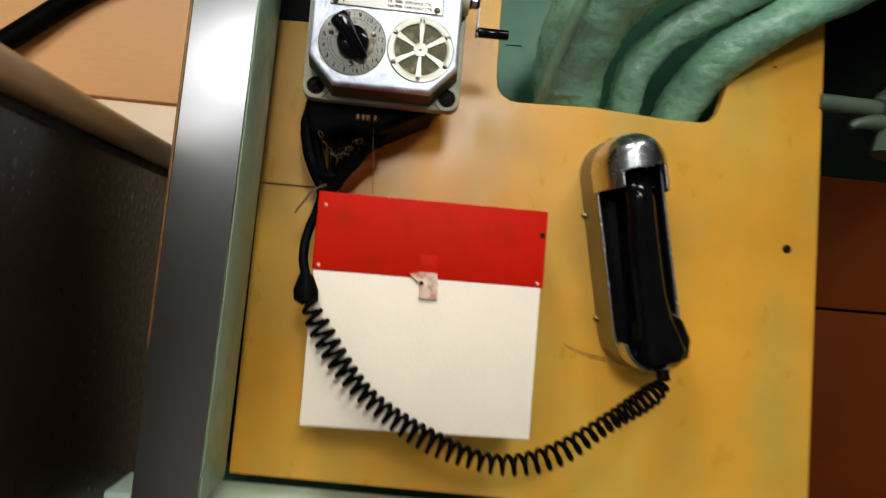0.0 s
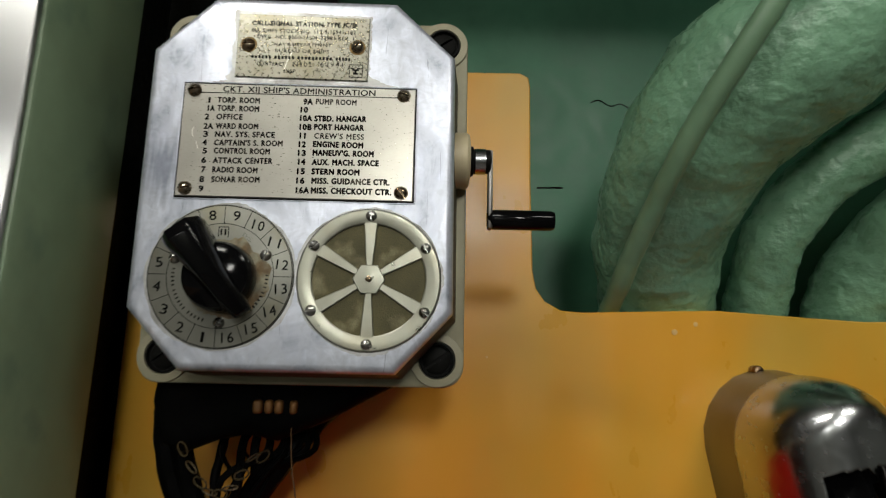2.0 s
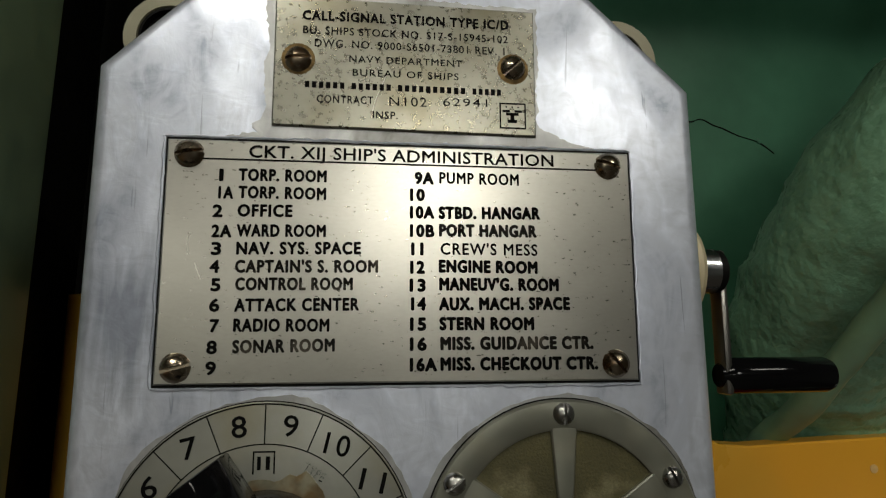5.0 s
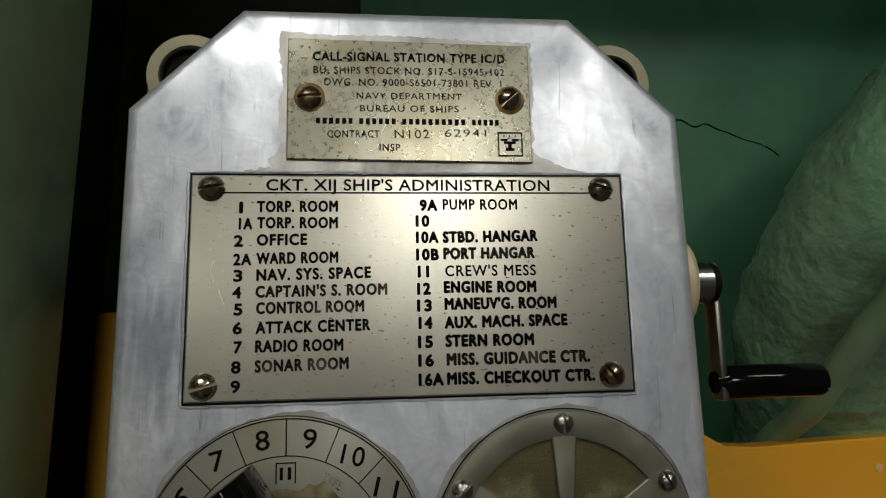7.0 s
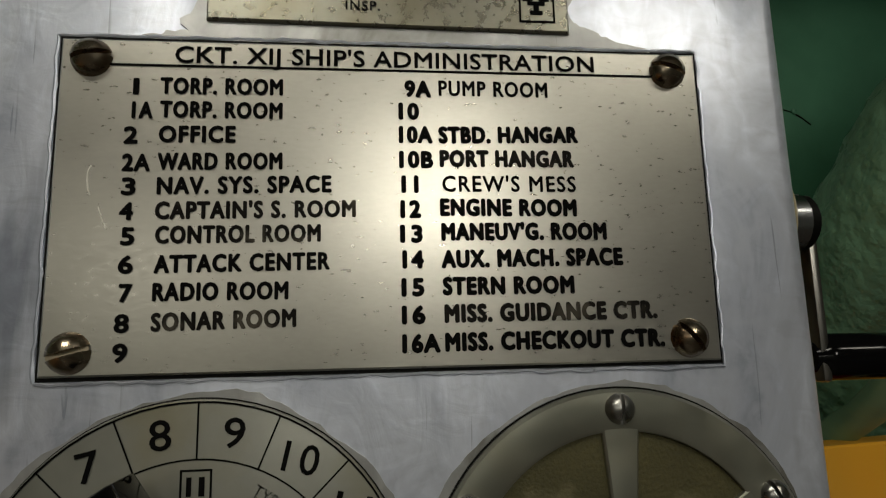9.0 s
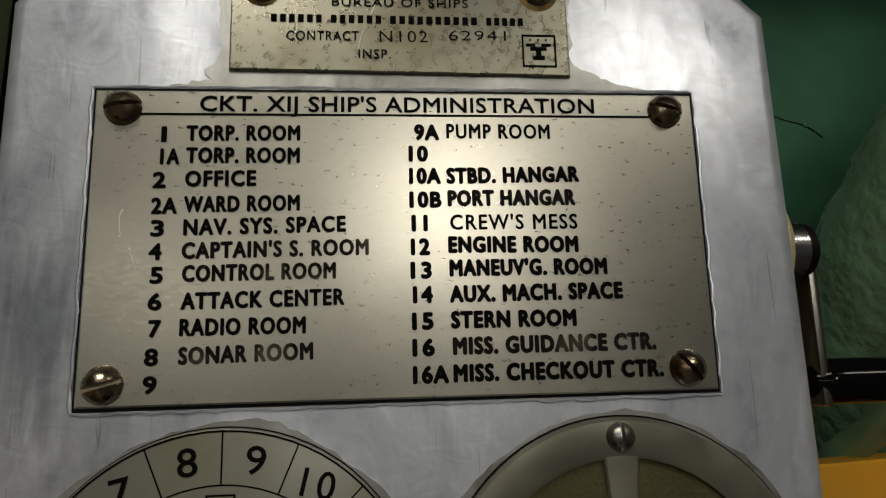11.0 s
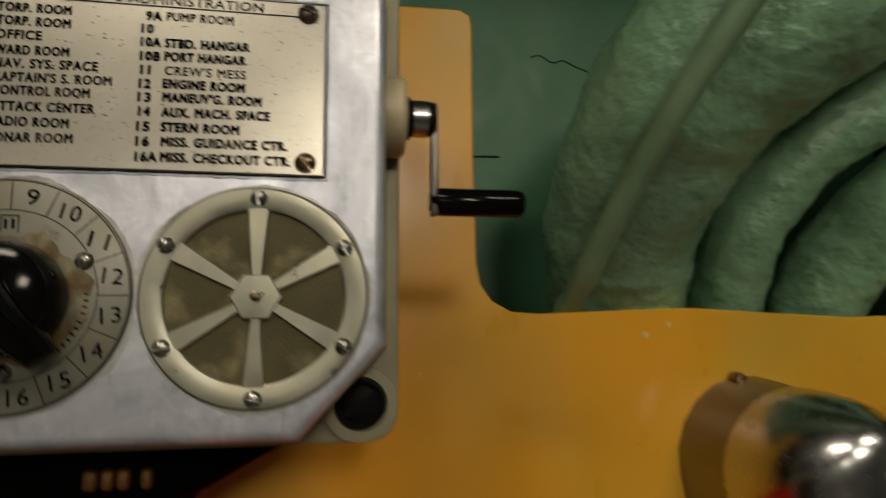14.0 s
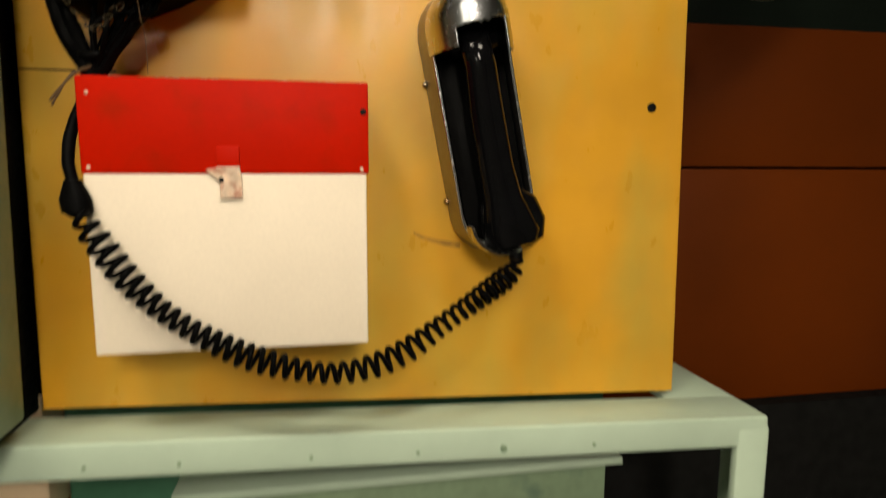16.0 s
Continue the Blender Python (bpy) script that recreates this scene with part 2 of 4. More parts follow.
def finish(name, bm, mat, parent=None, label="", smooth=35):
    me = bpy.data.meshes.new(name)
    bmesh.ops.recalc_face_normals(bm, faces=bm.faces)
    for f in bm.faces:
        f.smooth = smooth > 0
    for e in bm.edges:
        if smooth and len(e.link_faces) == 2 and e.calc_face_angle(0) > radians(smooth):
            e.smooth = False
    bm.to_mesh(me)
    bm.free()
    me.materials.append(mat)
    ob = new(name, me)
    if parent:
        ob.parent = parent
    if label:
        tagged(ob, label)
    return ob


part = finish


def thing(name, label, category, group="", kind=""):
    return tagged(new(name), label, category, group, kind)


def box(x0, x1, y0, y1, z0, z1, bevel=0.001, seg=2, bm=None):
    b = bmesh.new()
    bmesh.ops.create_cube(b, size=1)
    for v in b.verts:
        v.co = ((x0 + x1) / 2 + v.co.x * (x1 - x0), (y0 + y1) / 2 + v.co.y * (y1 - y0), (z0 + z1) / 2 + v.co.z * (z1 - z0))
    if bevel:
        bmesh.ops.bevel(b, geom=b.edges[:], offset=bevel, segments=seg, profile=0.5, affect="EDGES")
    return join(bm, b)


def join(bm, extra):
    """Puts extra's geometry into bm (or returns extra where bm is None)."""
    if bm is None:
        return extra
    me = bpy.data.meshes.new("scratch")
    extra.to_mesh(me)
    bm.from_mesh(me)
    bpy.data.meshes.remove(me)
    extra.free()
    return bm


def prism(outline, y0, y1, bevel=0.0, seg=2, draft=None):
    """A plate: the outline of (x, z) pairs drawn from y0 (front) to y1; draft gives the back outline."""
    b = bmesh.new()
    front = [b.verts.new((x, y0, z)) for x, z in outline]
    back = [b.verts.new((x, y1, z)) for x, z in (draft or outline)]
    f = b.faces.new(front)
    b.faces.new(back[::-1])
    n = len(front)
    for i in range(n):
        b.faces.new((front[i], back[i], back[(i + 1) % n], front[(i + 1) % n]))
    bmesh.ops.recalc_face_normals(b, faces=b.faces)
    if bevel:
        bmesh.ops.bevel(b, geom=list(f.edges), offset=bevel, segments=seg, profile=0.5, affect="EDGES")
    return b


def rounded(x0, x1, z0, z1, r, n=6):
    pts = []
    for cx, cz, a in ((x1 - r, z1 - r, 0), (x0 + r, z1 - r, 90), (x0 + r, z0 + r, 180), (x1 - r, z0 + r, 270)):
        for i in range(n + 1):
            t = radians(a + 90 * i / n)
            pts.append((cx + r * math.cos(t), cz + r * math.sin(t)))
    return pts


def circle(cx, cz, r, n=48):
    return [(cx + r * math.cos(2 * math.pi * i / n), cz + r * math.sin(2 * math.pi * i / n)) for i in range(n)]


def lathe(profile, m, n=32):
    """Turns (radius, height) pairs about the local z axis, placed by the matrix m."""
    b = bmesh.new()
    rings = []
    for r, h in profile:
        rings.append([b.verts.new(m @ Vector((r * math.cos(2 * math.pi * i / n), r * math.sin(2 * math.pi * i / n), h))) for i in range(n)])
    for p, q in zip(rings, rings[1:]):
        for i in range(n):
            b.faces.new((p[i], p[(i + 1) % n], q[(i + 1) % n], q[i]))
    b.faces.new(rings[0][::-1])
    b.faces.new(rings[-1])
    bmesh.ops.remove_doubles(b, verts=b.verts, dist=1e-7)
    return b


def facing(x, y, z, spin=0):
    """A frame at a point whose z axis points out of the wall, towards the aisle."""
    return pose(x, y, z, 90, 0, 0) @ pose(0, 0, 0, 0, 0, spin)


def spline(points, steps=10):
    """A smooth line (Catmull-Rom) through tuples of any length."""
    p = [np.array(q, float) for q in points]
    p = [2 * p[0] - p[1]] + p + [2 * p[-1] - p[-2]]
    out = []
    for i in range(1, len(p) - 2):
        for s in range(steps):
            t = s / steps
            out.append(0.5 * (2 * p[i] + (p[i + 1] - p[i - 1]) * t + (2 * p[i - 1] - 5 * p[i] + 4 * p[i + 1] - p[i + 2]) * t * t
                              + (3 * p[i] - p[i - 1] - 3 * p[i + 1] + p[i + 2]) * t ** 3))
    out.append(p[-2])
    return out


def frames_along(line):
    """Points with two cross vectors that don't twist."""
    pts = [Vector(q[:3]) for q in line]
    up = None
    res = []
    for i, q in enumerate(pts):
        d = (pts[min(i + 1, len(pts) - 1)] - pts[max(i - 1, 0)]).normalized()
        if up is None:
            up = d.orthogonal().normalized()
        up = (up - d * up.dot(d)).normalized()
        res.append((q, up.copy(), d.cross(up)))
    return res


def tube(points, radius=None, sides=16, steps=10, lumps=0.0, freq=40.0, wrinkle=0.0):
    """A pipe or cable; points are (x, y, z) or (x, y, z, radius). lumps: uneven lagging in metres."""
    line = spline(points, steps) if steps else [np.array(q, float) for q in points]
    b = bmesh.new()
    rings = []
    for (q, u, w), raw in zip(frames_along(line), line):
        r = radius if radius else raw[3]
        ring = []
        for k in range(sides):
            a = 2 * math.pi * k / sides
            out = u * math.cos(a) + w * math.sin(a)
            c = q + out * r
            rr = r
            if lumps:
                rr += lumps * noise.noise(c * freq) + lumps * 0.5 * noise.noise(c * freq * 2.7)
            if wrinkle:
                rr += wrinkle * max(0, noise.noise(Vector((c.x * 30, c.y * 30, c.z * 190)))) ** 1.5
            ring.append(b.verts.new(q + out * rr))
        rings.append(ring)
    for p, q in zip(rings, rings[1:]):
        for k in range(sides):
            b.faces.new((p[k], p[(k + 1) % sides], q[(k + 1) % sides], q[k]))
    b.faces.new(rings[0][::-1])
    b.faces.new(rings[-1])
    return b


def lettering(body, x0, x1, zc, h, y, parent, mat=None, bold=0.012, spin=None, name="lettering", spacing=1.15, z1=None):
    """Letters of height h, drawn between x0 and x1 (x1 None: natural width) about the height zc, facing the aisle."""
    cu = bpy.data.curves.new("scratch", "FONT")
    cu.body, cu.size, cu.extrude, cu.offset, cu.resolution_u, cu.space_character = body, 1.0, 0.0, 0.0, 3, spacing
    ob = bpy.data.objects.new("scratch", cu)
    scene.collection.objects.link(ob)
    me = bpy.data.meshes.new_from_object(ob.evaluated_get(bpy.context.evaluated_depsgraph_get()))
    bpy.data.objects.remove(ob)
    bpy.data.curves.remove(cu)
    co = np.zeros(len(me.vertices) * 3)
    me.vertices.foreach_get("co", co)
    co = co.reshape(-1, 3)
    lo, hi = co.min(0), co.max(0)
    s = h / 0.70
    sx = (x1 - x0) / (hi[0] - lo[0]) if x1 is not None else s * 0.9
    m = Matrix.Diagonal((sx, s, 1, 1)) @ Matrix.Translation((-lo[0], -0.35, 0))
    lean = math.degrees(math.atan2(z1 - zc, x1 - x0)) if z1 is not None else 0
    if spin is not None:
        m = Matrix.Diagonal((sx, s, 1, 1)) @ Matrix.Translation((-(lo[0] + hi[0]) / 2, -0.35, 0))
    b = bmesh.new()
    d = bold * h
    me.transform(m)
    for k, (ox, oz) in enumerate([(0, 0)] + [(math.cos(q * math.pi / 4), math.sin(q * math.pi / 4)) for q in range(8)] if bold else ((0, 0),)):
        step = facing(x0, y, zc, lean if spin is None else spin) @ Matrix.Translation((ox * d, oz * d, 0.00001 * k))
        me.transform(step)
        b.from_mesh(me)
        me.transform(step.inverted())
    bpy.data.meshes.remove(me)
    return finish(name, b, mat or M_INK, parent, smooth=0)


def bars(spans, zc, h, y, parent, mat=None):
    b = None
    for x0, x1 in spans:
        b = box(x0, x1, y - 0.0001, y + 0.0001, zc - h / 2, zc + h / 2, 0, bm=b)
    return finish("marking", b, mat or M_INK, parent, smooth=0)


def screw(x, y, z, r, parent, spin=30, mat=None, name="screw", dome=0.72):
    """A slotted screw with a rounded head; the slot is a real cut between two halves."""
    b = bmesh.new()
    m = facing(x, y, z, spin)
    n, g = 10, r * 0.13
    for side in (1, -1):
        rings = []
        for k in range(4):
            a = k / 3 * math.pi / 2
            rr, hh = r * math.cos(a * 0.92), r * dome * math.sin(a)
            ring = []
            for i in range(n + 1):
                t = math.pi * i / n
                yy = max(rr * math.sin(t), g)
                ring.append(b.verts.new(m @ Vector((rr * math.cos(t), side * yy, hh))))
            rings.append(ring)
        for p, q in zip(rings, rings[1:]):
            for i in range(n):
                b.faces.new((p[i], p[i + 1], q[i + 1], q[i]))
            b.faces.new((p[0], q[0], q[n], p[n]))
        b.faces.new(rings[-1])
    floor_h = r * dome * 0.45
    ring = [b.verts.new(m @ Vector((r * 0.96 * math.cos(2 * math.pi * i / 16), r * 0.96 * math.sin(2 * math.pi * i / 16), floor_h * 0.4))) for i in range(16)]
    b.faces.new(ring)
    return finish(name, b, mat or M_SCREW, parent)


# ---- setting ----
S = "structure"
tagged(finish("wall_hull", box(-0.204, 0.475, 0.15, 0.2, 0.0, 2.1, 0), M_HULL), "dark green painted hull plating behind the pipes", "wall", kind=S)
tagged(finish("wall_left", box(-2.0, -0.204, 0.24, 0.3, 0.0, 2.1, 0), M_LAMINATE), "orange laminated bulkhead panel", "wall", kind=S)
tagged(finish("wall_right", box(0.475, 2.2, 0.26, 0.32, 0.0, 2.1, 0), M_WALL_SHADED), "green painted wall, its shade put into near-black paint", "wall", kind=S)
tagged(finish("wall_rear", box(-2.0, 2.2, -4.2, -4.15, 0.0, 2.1, 0), M_ROOM), "grey-green painted wall across the aisle", "wall", kind=S)
tagged(finish("wall_west", box(-2.05, -2.0, -4.2, 0.3, 0.0, 2.1, 0), M_ROOM), "grey-green painted end wall", "wall", kind=S)
tagged(finish("wall_east", box(2.2, 2.25, -4.2, 0.3, 0.0, 2.1, 0), M_ROOM), "grey-green painted end wall", "wall", kind=S)
tagged(finish("floor", box(-2.05, 2.25, -4.2, 0.32, -0.05, 0.0, 0), M_FLOOR), "dark linoleum floor", "floor", kind=S)
tagged(finish("ceiling", box(-2.05, 2.25, -4.2, 0.32, 2.1, 2.15, 0), M_CEIL), "cream painted overhead", "ceiling", kind=S)
# Out of view; added to block lamp light from the upper hull.
tagged(finish("soffit", box(-2.0, 2.2, -0.15, 0.3, 1.86, 2.1, 0.002), M_HULL), "dark green boxed soffit, unseen, added to shade the bay", "soffit", kind=S)
for lx, ly, wx, wy in ((0.15, -1.80, 0.34, 1.4), (-1.30, -3.70, 1.1, 0.30), (0.42, -0.76, 0.40, 0.26), (-0.26, -0.66, 0.40, 0.26)):
    lamp = thing("ceiling_light", "long fluorescent ceiling light in a pale metal housing", "ceiling light", "ceiling lights")
    part("housing", box(lx - wx / 2, lx + wx / 2, ly - wy / 2, ly + wy / 2, 2.055, 2.1, 0.006), M_LAMP, lamp)

panel = thing("bulkhead_panel", "orange laminate panel with a black joint", "wall panel")
part("upper_sheet", box(-0.9, -0.206, 0.10, 0.238, 1.482, 2.05, 0.001), M_LAMINATE, panel)
part("lower_sheet", box(-0.9, -0.206, 0.10, 0.238, 0.9, 1.479, 0.004), M_CREAM, panel, "paler cream lower sheet")
panel = thing("locker_panel", "brown laminate locker front, its shade put into the colour", "wall panel")
part("upper_sheet", box(0.44, 1.9, 0.225, 0.255, 1.297, 1.50, 0.001), M_LAMINATE_SHADED, panel)
# Black panel added to stand for the unlit void under the locker.
part("dark_void", box(0.44, 1.9, 0.20, 0.25, 0.0, 0.929, 0.001), M_BLACK, panel, "black panel in place of the dark void below")
part("lower_sheet", box(0.44, 1.9, 0.225, 0.255, 0.93, 1.293, 0.001), M_LAMINATE_SHADED, panel)

crack = thing("paint_crack", "thin dark crack in the green hull paint", "crack")
part("line", tube([(0.170, 0.1498, 1.7035), (0.178, 0.1498, 1.7058), (0.188, 0.1498, 1.7005), (0.197, 0.1498, 1.7028), (0.2055, 0.1498, 1.6990), (0.2140, 0.1498, 1.6962), (0.2250, 0.1498, 1.6915), (0.2410, 0.1498, 1.6868), (0.252, 0.1498, 1.679)], 0.0005, 5, 6, 0.0004, 300), M_BLACK, crack)
part("seam", tube([(0.120, 0.1498, 1.6212), (0.132, 0.1498, 1.6216), (0.1432, 0.1498, 1.6218)], 0.0007, 5, 4, 0.0003, 300), M_BLACK, crack, "short dark seam")
part("blister", lathe([(0.0024, -0.001), (0.0020, 0.0012), (0.0006, 0.0016)], facing(0.2410, 0.15, 1.6880), 10), M_HULL, crack, "paint blister")

# ---- mounting board with its cutout ----
board = thing("mounting_board", "varnished orange-yellow mounting board with a cutout for pipes", "board")
# Upper left is cut back so that black behind it reads as shade.
outline = [(-0.163, 1.069), (0.487, 1.045), (0.474, 1.78), (0.40, 1.78), (0.385, 1.66), (0.366, 1.57), (0.3575, 1.532), (0.352, 1.512), (0.345, 1.502), (0.335, 1.4975), (0.30, 1.4965),
           (0.26, 1.4985), (0.205, 1.5015), (0.16, 1.500), (0.122, 1.4985), (0.108, 1.4995), (0.098, 1.505), (0.0925, 1.513), (0.0905, 1.524),
           (0.0895, 1.58), (0.0895, 1.648), (0.0885, 1.654), (0.083, 1.657), (-0.070, 1.655), (-0.088, 1.566), (-0.1578, 1.562)]
seam = 1.381
part("sheet", prism(outline, 0.0, 0.012, 0.0008, 1), M_BOARD, board)
part("joint", box(-0.1585, -0.08, -0.0008, 0.002, seam - 0.0007, seam + 0.0007, 0), M_BLACK, board, "dark joint line")
part("screw_hole", lathe([(0.0052, -0.0008), (0.0050, 0.0008), (0.0030, 0.0012), (0.0028, 0.0002)], facing(0.4443, 0, 1.3598), 20), M_BLACK, board, "dark screw hole")
part("screw_hole", lathe([(0.0016, -0.0008), (0.0014, 0.0006), (0.0008, 0.0008)], facing(0.418, 0, 1.572), 12), M_BLACK, board, "dark screw hole")

M_SPECK = material("tan_paint_speck", (0.66, 0.42, 0.16), 0.6, vary=0.2, scale=300, bump=0)
for px, pz, pr in ((0.1788, 1.4876, 0.0021), (0.1923, 1.4927, 0.0016), (0.2120, 1.4320, 0.0010), (0.062, 1.47, 0.0008)):
    part("paint_speck", lathe([(pr, -0.0004), (pr * 0.9, 0.0003), (pr * 0.2, 0.0004)], facing(px, 0, pz), 9), M_SPECK, board, "pale paint speck")
# Brown arc left of the handset: a cast shadow painted on the board.
M_ARC_SHADOW = material("brown_arc_shadow", (0.36, 0.17, 0.014), 0.6, vary=0.3, scale=120, grain=0.2, fine=500, bump=0)
b = bmesh.new()
trail = [(0.190, 1.2305), (0.198, 1.2262), (0.207, 1.2230), (0.216, 1.2205), (0.226, 1.2185), (0.238, 1.2170)]
tops = [b.verts.new((x, -0.0004, z + 0.0018 + 0.0016 * k / 5)) for k, (x, z) in enumerate(trail)]
lows = [b.verts.new((x, -0.0004, z - 0.0010 - 0.0016 * k / 5)) for k, (x, z) in enumerate(trail)]
for k in range(5):
    b.faces.new((tops[k], tops[k + 1], lows[k + 1], lows[k]))
part("shadow_mark", b, M_ARC_SHADOW, board, "brown shadow mark painted on the board", smooth=0)

# ---- steel post and shelf frame ----
post = thing("steel_post", "green painted steel post clad with polished stainless sheet", "post")


def leaning(b):
    """The post leans a little over its height."""
    for v in b.verts:
        v.co.x += (v.co.z - 1.45) * 0.022
    return b


part("column", leaning(box(-0.200, -0.1455, -0.137, -0.055, 1.082, 1.86, 0.003)), M_GREEN_FLAT, post)
# Painted black to stand for the shaded gap between post and board.
part("shade_strip", leaning(box(-0.195, -0.1655, -0.055, 0.02, 1.0615, 1.86, 0.002)), M_BLACK, post, "black strip in place of the shaded gap")
# Added black sheet: stands for the shade left of the station.
part("shade_sheet", box(-0.195, -0.052, 0.060, 0.075, 1.0615, 1.86, 0.002), M_BLACK, post, "black sheet added in place of the shade behind the station")
part("cladding", leaning(box(-0.2015, -0.1470, -0.1415, -0.1372, 1.082, 1.86, 0.0012)), M_STEEL, post, "polished stainless sheet")
part("bead", leaning(box(-0.2040, -0.2016, -0.1425, -0.1350, 1.215, 1.86, 0.0008)), M_BRASS, post, "dull serrated edge strip")


def shelf_z(x):
    return 1.0615 - (x + 0.16) * 0.036


def slanted(x0, x1, y0, y1, d0, d1, bevel=0.003):
    """A bar that follows the shelf's slope; d0 and d1 are heights below and above its top."""
    b = box(x0, x1, y0, y1, d0, d1, bevel, 3)
    for v in b.verts:
        v.co.z += shelf_z(v.co.x)
    return b


shelf = thing("shelf_frame", "pale green welded angle frame under the board", "shelf frame")
part("front_rail", slanted(-0.42, 0.563, -0.064, -0.052, -0.034, 0.0), M_PALE, shelf)
part("top_flange", slanted(-0.42, 0.563, -0.0525, 0.0, -0.007, -0.0006, 0.001), M_PALE, shelf)
part("end_flange", slanted(0.478, 0.562, -0.003, 0.12, -0.007, -0.0003, 0.001), M_PALE, shelf)
part("leg", box(0.527, 0.565, -0.0645, -0.053, 0.3, shelf_z(0.545) - 0.012, 0.003), M_PALE, shelf)
part("leg", box(0.553, 0.5648, -0.053, 0.0, 0.3, shelf_z(0.545) - 0.012, 0.003), M_PALE, shelf)
for rx in (-0.108, -0.03, 0.085, 0.185, 0.27, 0.365):
    big = rx == 0.27
    part("rivet", lathe([(0.0022 if not big else 0.004, -0.001), (0.002 if not big else 0.0036, 0.001), (0.0008, 0.0016)], facing(rx, -0.064, shelf_z(rx) - 0.0225), 10), M_GREEN_FLAT, shelf, "painted rivet")
under = thing("lower_panel", "green painted panel under the shelf frame", "panel")
part("sheet", box(-0.05, 0.42, 0.02, 0.03, 0.72, 0.985, 0.002), M_GREEN_FLAT, under)
part("lip", box(-0.05, 0.42, -0.02, 0.02, 0.972, 0.98, 0.001), M_PALE, under)

# ---- pipes behind and through the board ----


def pipe(pts, label):
    ob = finish("lagged_pipe", tube(pts, sides=40, steps=16, lumps=0.0024, freq=40, wrinkle=0.0028), M_GREEN)
    return tagged(ob, label, "pipe", "pipes through the board")


pipe([(0.190, 0.10, 1.38, 0.036), (0.190, 0.078, 1.44, 0.037), (0.186, 0.050, 1.506, 0.038), (0.178, 0.018, 1.553, 0.042), (0.190, -0.03, 1.606, 0.046), (0.228, -0.062, 1.645, 0.049), (0.300, -0.085, 1.70, 0.050), (0.42, -0.105, 1.775, 0.050), (0.60, -0.11, 1.885, 0.050)],
     "thick lagged pipe painted glossy seafoam green, with wrinkled paint")
pipe([(0.252, 0.09, 1.38, 0.0195), (0.252, 0.07, 1.44, 0.0195), (0.250, 0.038, 1.507, 0.020), (0.253, 0.015, 1.548, 0.0195), (0.277, -0.005, 1.587, 0.0195), (0.312, -0.02, 1.612, 0.020), (0.352, -0.035, 1.635, 0.021), (0.45, -0.06, 1.695, 0.021), (0.60, -0.08, 1.79, 0.021), (0.72, -0.085, 1.875, 0.021)],
     "slim lagged pipe painted glossy seafoam green")
pipe([(0.314, 0.10, 1.38, 0.026), (0.315, 0.078, 1.44, 0.026), (0.318, 0.045, 1.507, 0.0265), (0.330, 0.018, 1.546, 0.0265), (0.357, -0.014, 1.580, 0.0255), (0.398, -0.033, 1.608, 0.024), (0.46, -0.043, 1.645, 0.024), (0.56, -0.05, 1.71, 0.024), (0.79, -0.06, 1.88, 0.024)],
     "lagged pipe painted seafoam green, bending in front of the board")
tagged(finish("conduit", tube([(x, y, z, 0.0062) for x, y, z in ((0.141, 0.055, 1.46), (0.142, 0.024, 1.495), (0.143, -0.006, 1.514), (0.147, -0.027, 1.535), (0.153, -0.047, 1.557), (0.163, -0.077, 1.589), (0.180, -0.103, 1.623), (0.203, -0.122, 1.662), (0.245, -0.142, 1.72), (0.345, -0.145, 1.87))], sides=14, steps=12, lumps=0.0004, freq=60), M_CONDUIT), "thin green painted conduit across a thick pipe", "conduit")

# ---- call station ----
YF = -0.125
station = thing("call_station", "silver enamelled wall call station with dial, speaker and crank", "call station")
face = [(-0.101, 1.4865), (-0.0775, 1.461), (0.0117, 1.461), (0.0355, 1.4865), (0.0347, 1.6025), (0.0075, 1.6285), (-0.0745, 1.6285), (-0.1005, 1.6025)]
back = [(-0.104, 1.485), (-0.0795, 1.458), (0.0137, 1.458), (0.0385, 1.485), (0.0377, 1.604), (0.009, 1.6315), (-0.0765, 1.6315), (-0.1035, 1.604)]
cover = [(x + (x + 0.033) * 0.006, z + (z - 1.545) * 0.006) for x, z in face]
part("cover", prism(face, YF, YF + 0.007, 0.0032, 4, cover), M_FACE, station, "scuffed silver enamel cover")
part("housing", prism([(-0.033 + (x + 0.033) * 1.003, 1.545 + (z - 1.545) * 1.003) for x, z in face], YF + 0.007, -0.090, 0.0, 1, back), M_CASE_SHADED, station, "case behind the cover, its shade put into a dark brown-grey")
part("base_flange", prism(rounded(-0.1085, 0.0425, 1.4545, 1.637, 0.010), -0.0915, -0.081, 0.001, 2), M_CAST, station, "grey cast flange")
part("standoff", box(-0.098, 0.031, -0.081, 0.0, 1.472, 1.625, 0.004), M_BLACK, station, "black mounting block")
for fx, fz in ((-0.096, 1.467), (0.030, 1.467), (-0.096, 1.625), (0.030, 1.625)):
    foot = part("foot", lathe([(0.0125, -0.001), (0.0122, 0.0016), (0.0088, 0.0018), (0.0082, 0.0)], facing(fx, -0.0915, fz), 28), M_CAST, station, "cast boss")
    part("bolt_hole", lathe([(0.0084, -0.002), (0.0082, 0.0020), (0.0074, 0.0022), (0.0070, 0.0004)], facing(fx, -0.0915, fz), 20), M_BLACK, foot, "black recess")
    screw(fx, -0.0915, fz, 0.0066, foot, 35, M_BLACK, "bolt", 0.4)

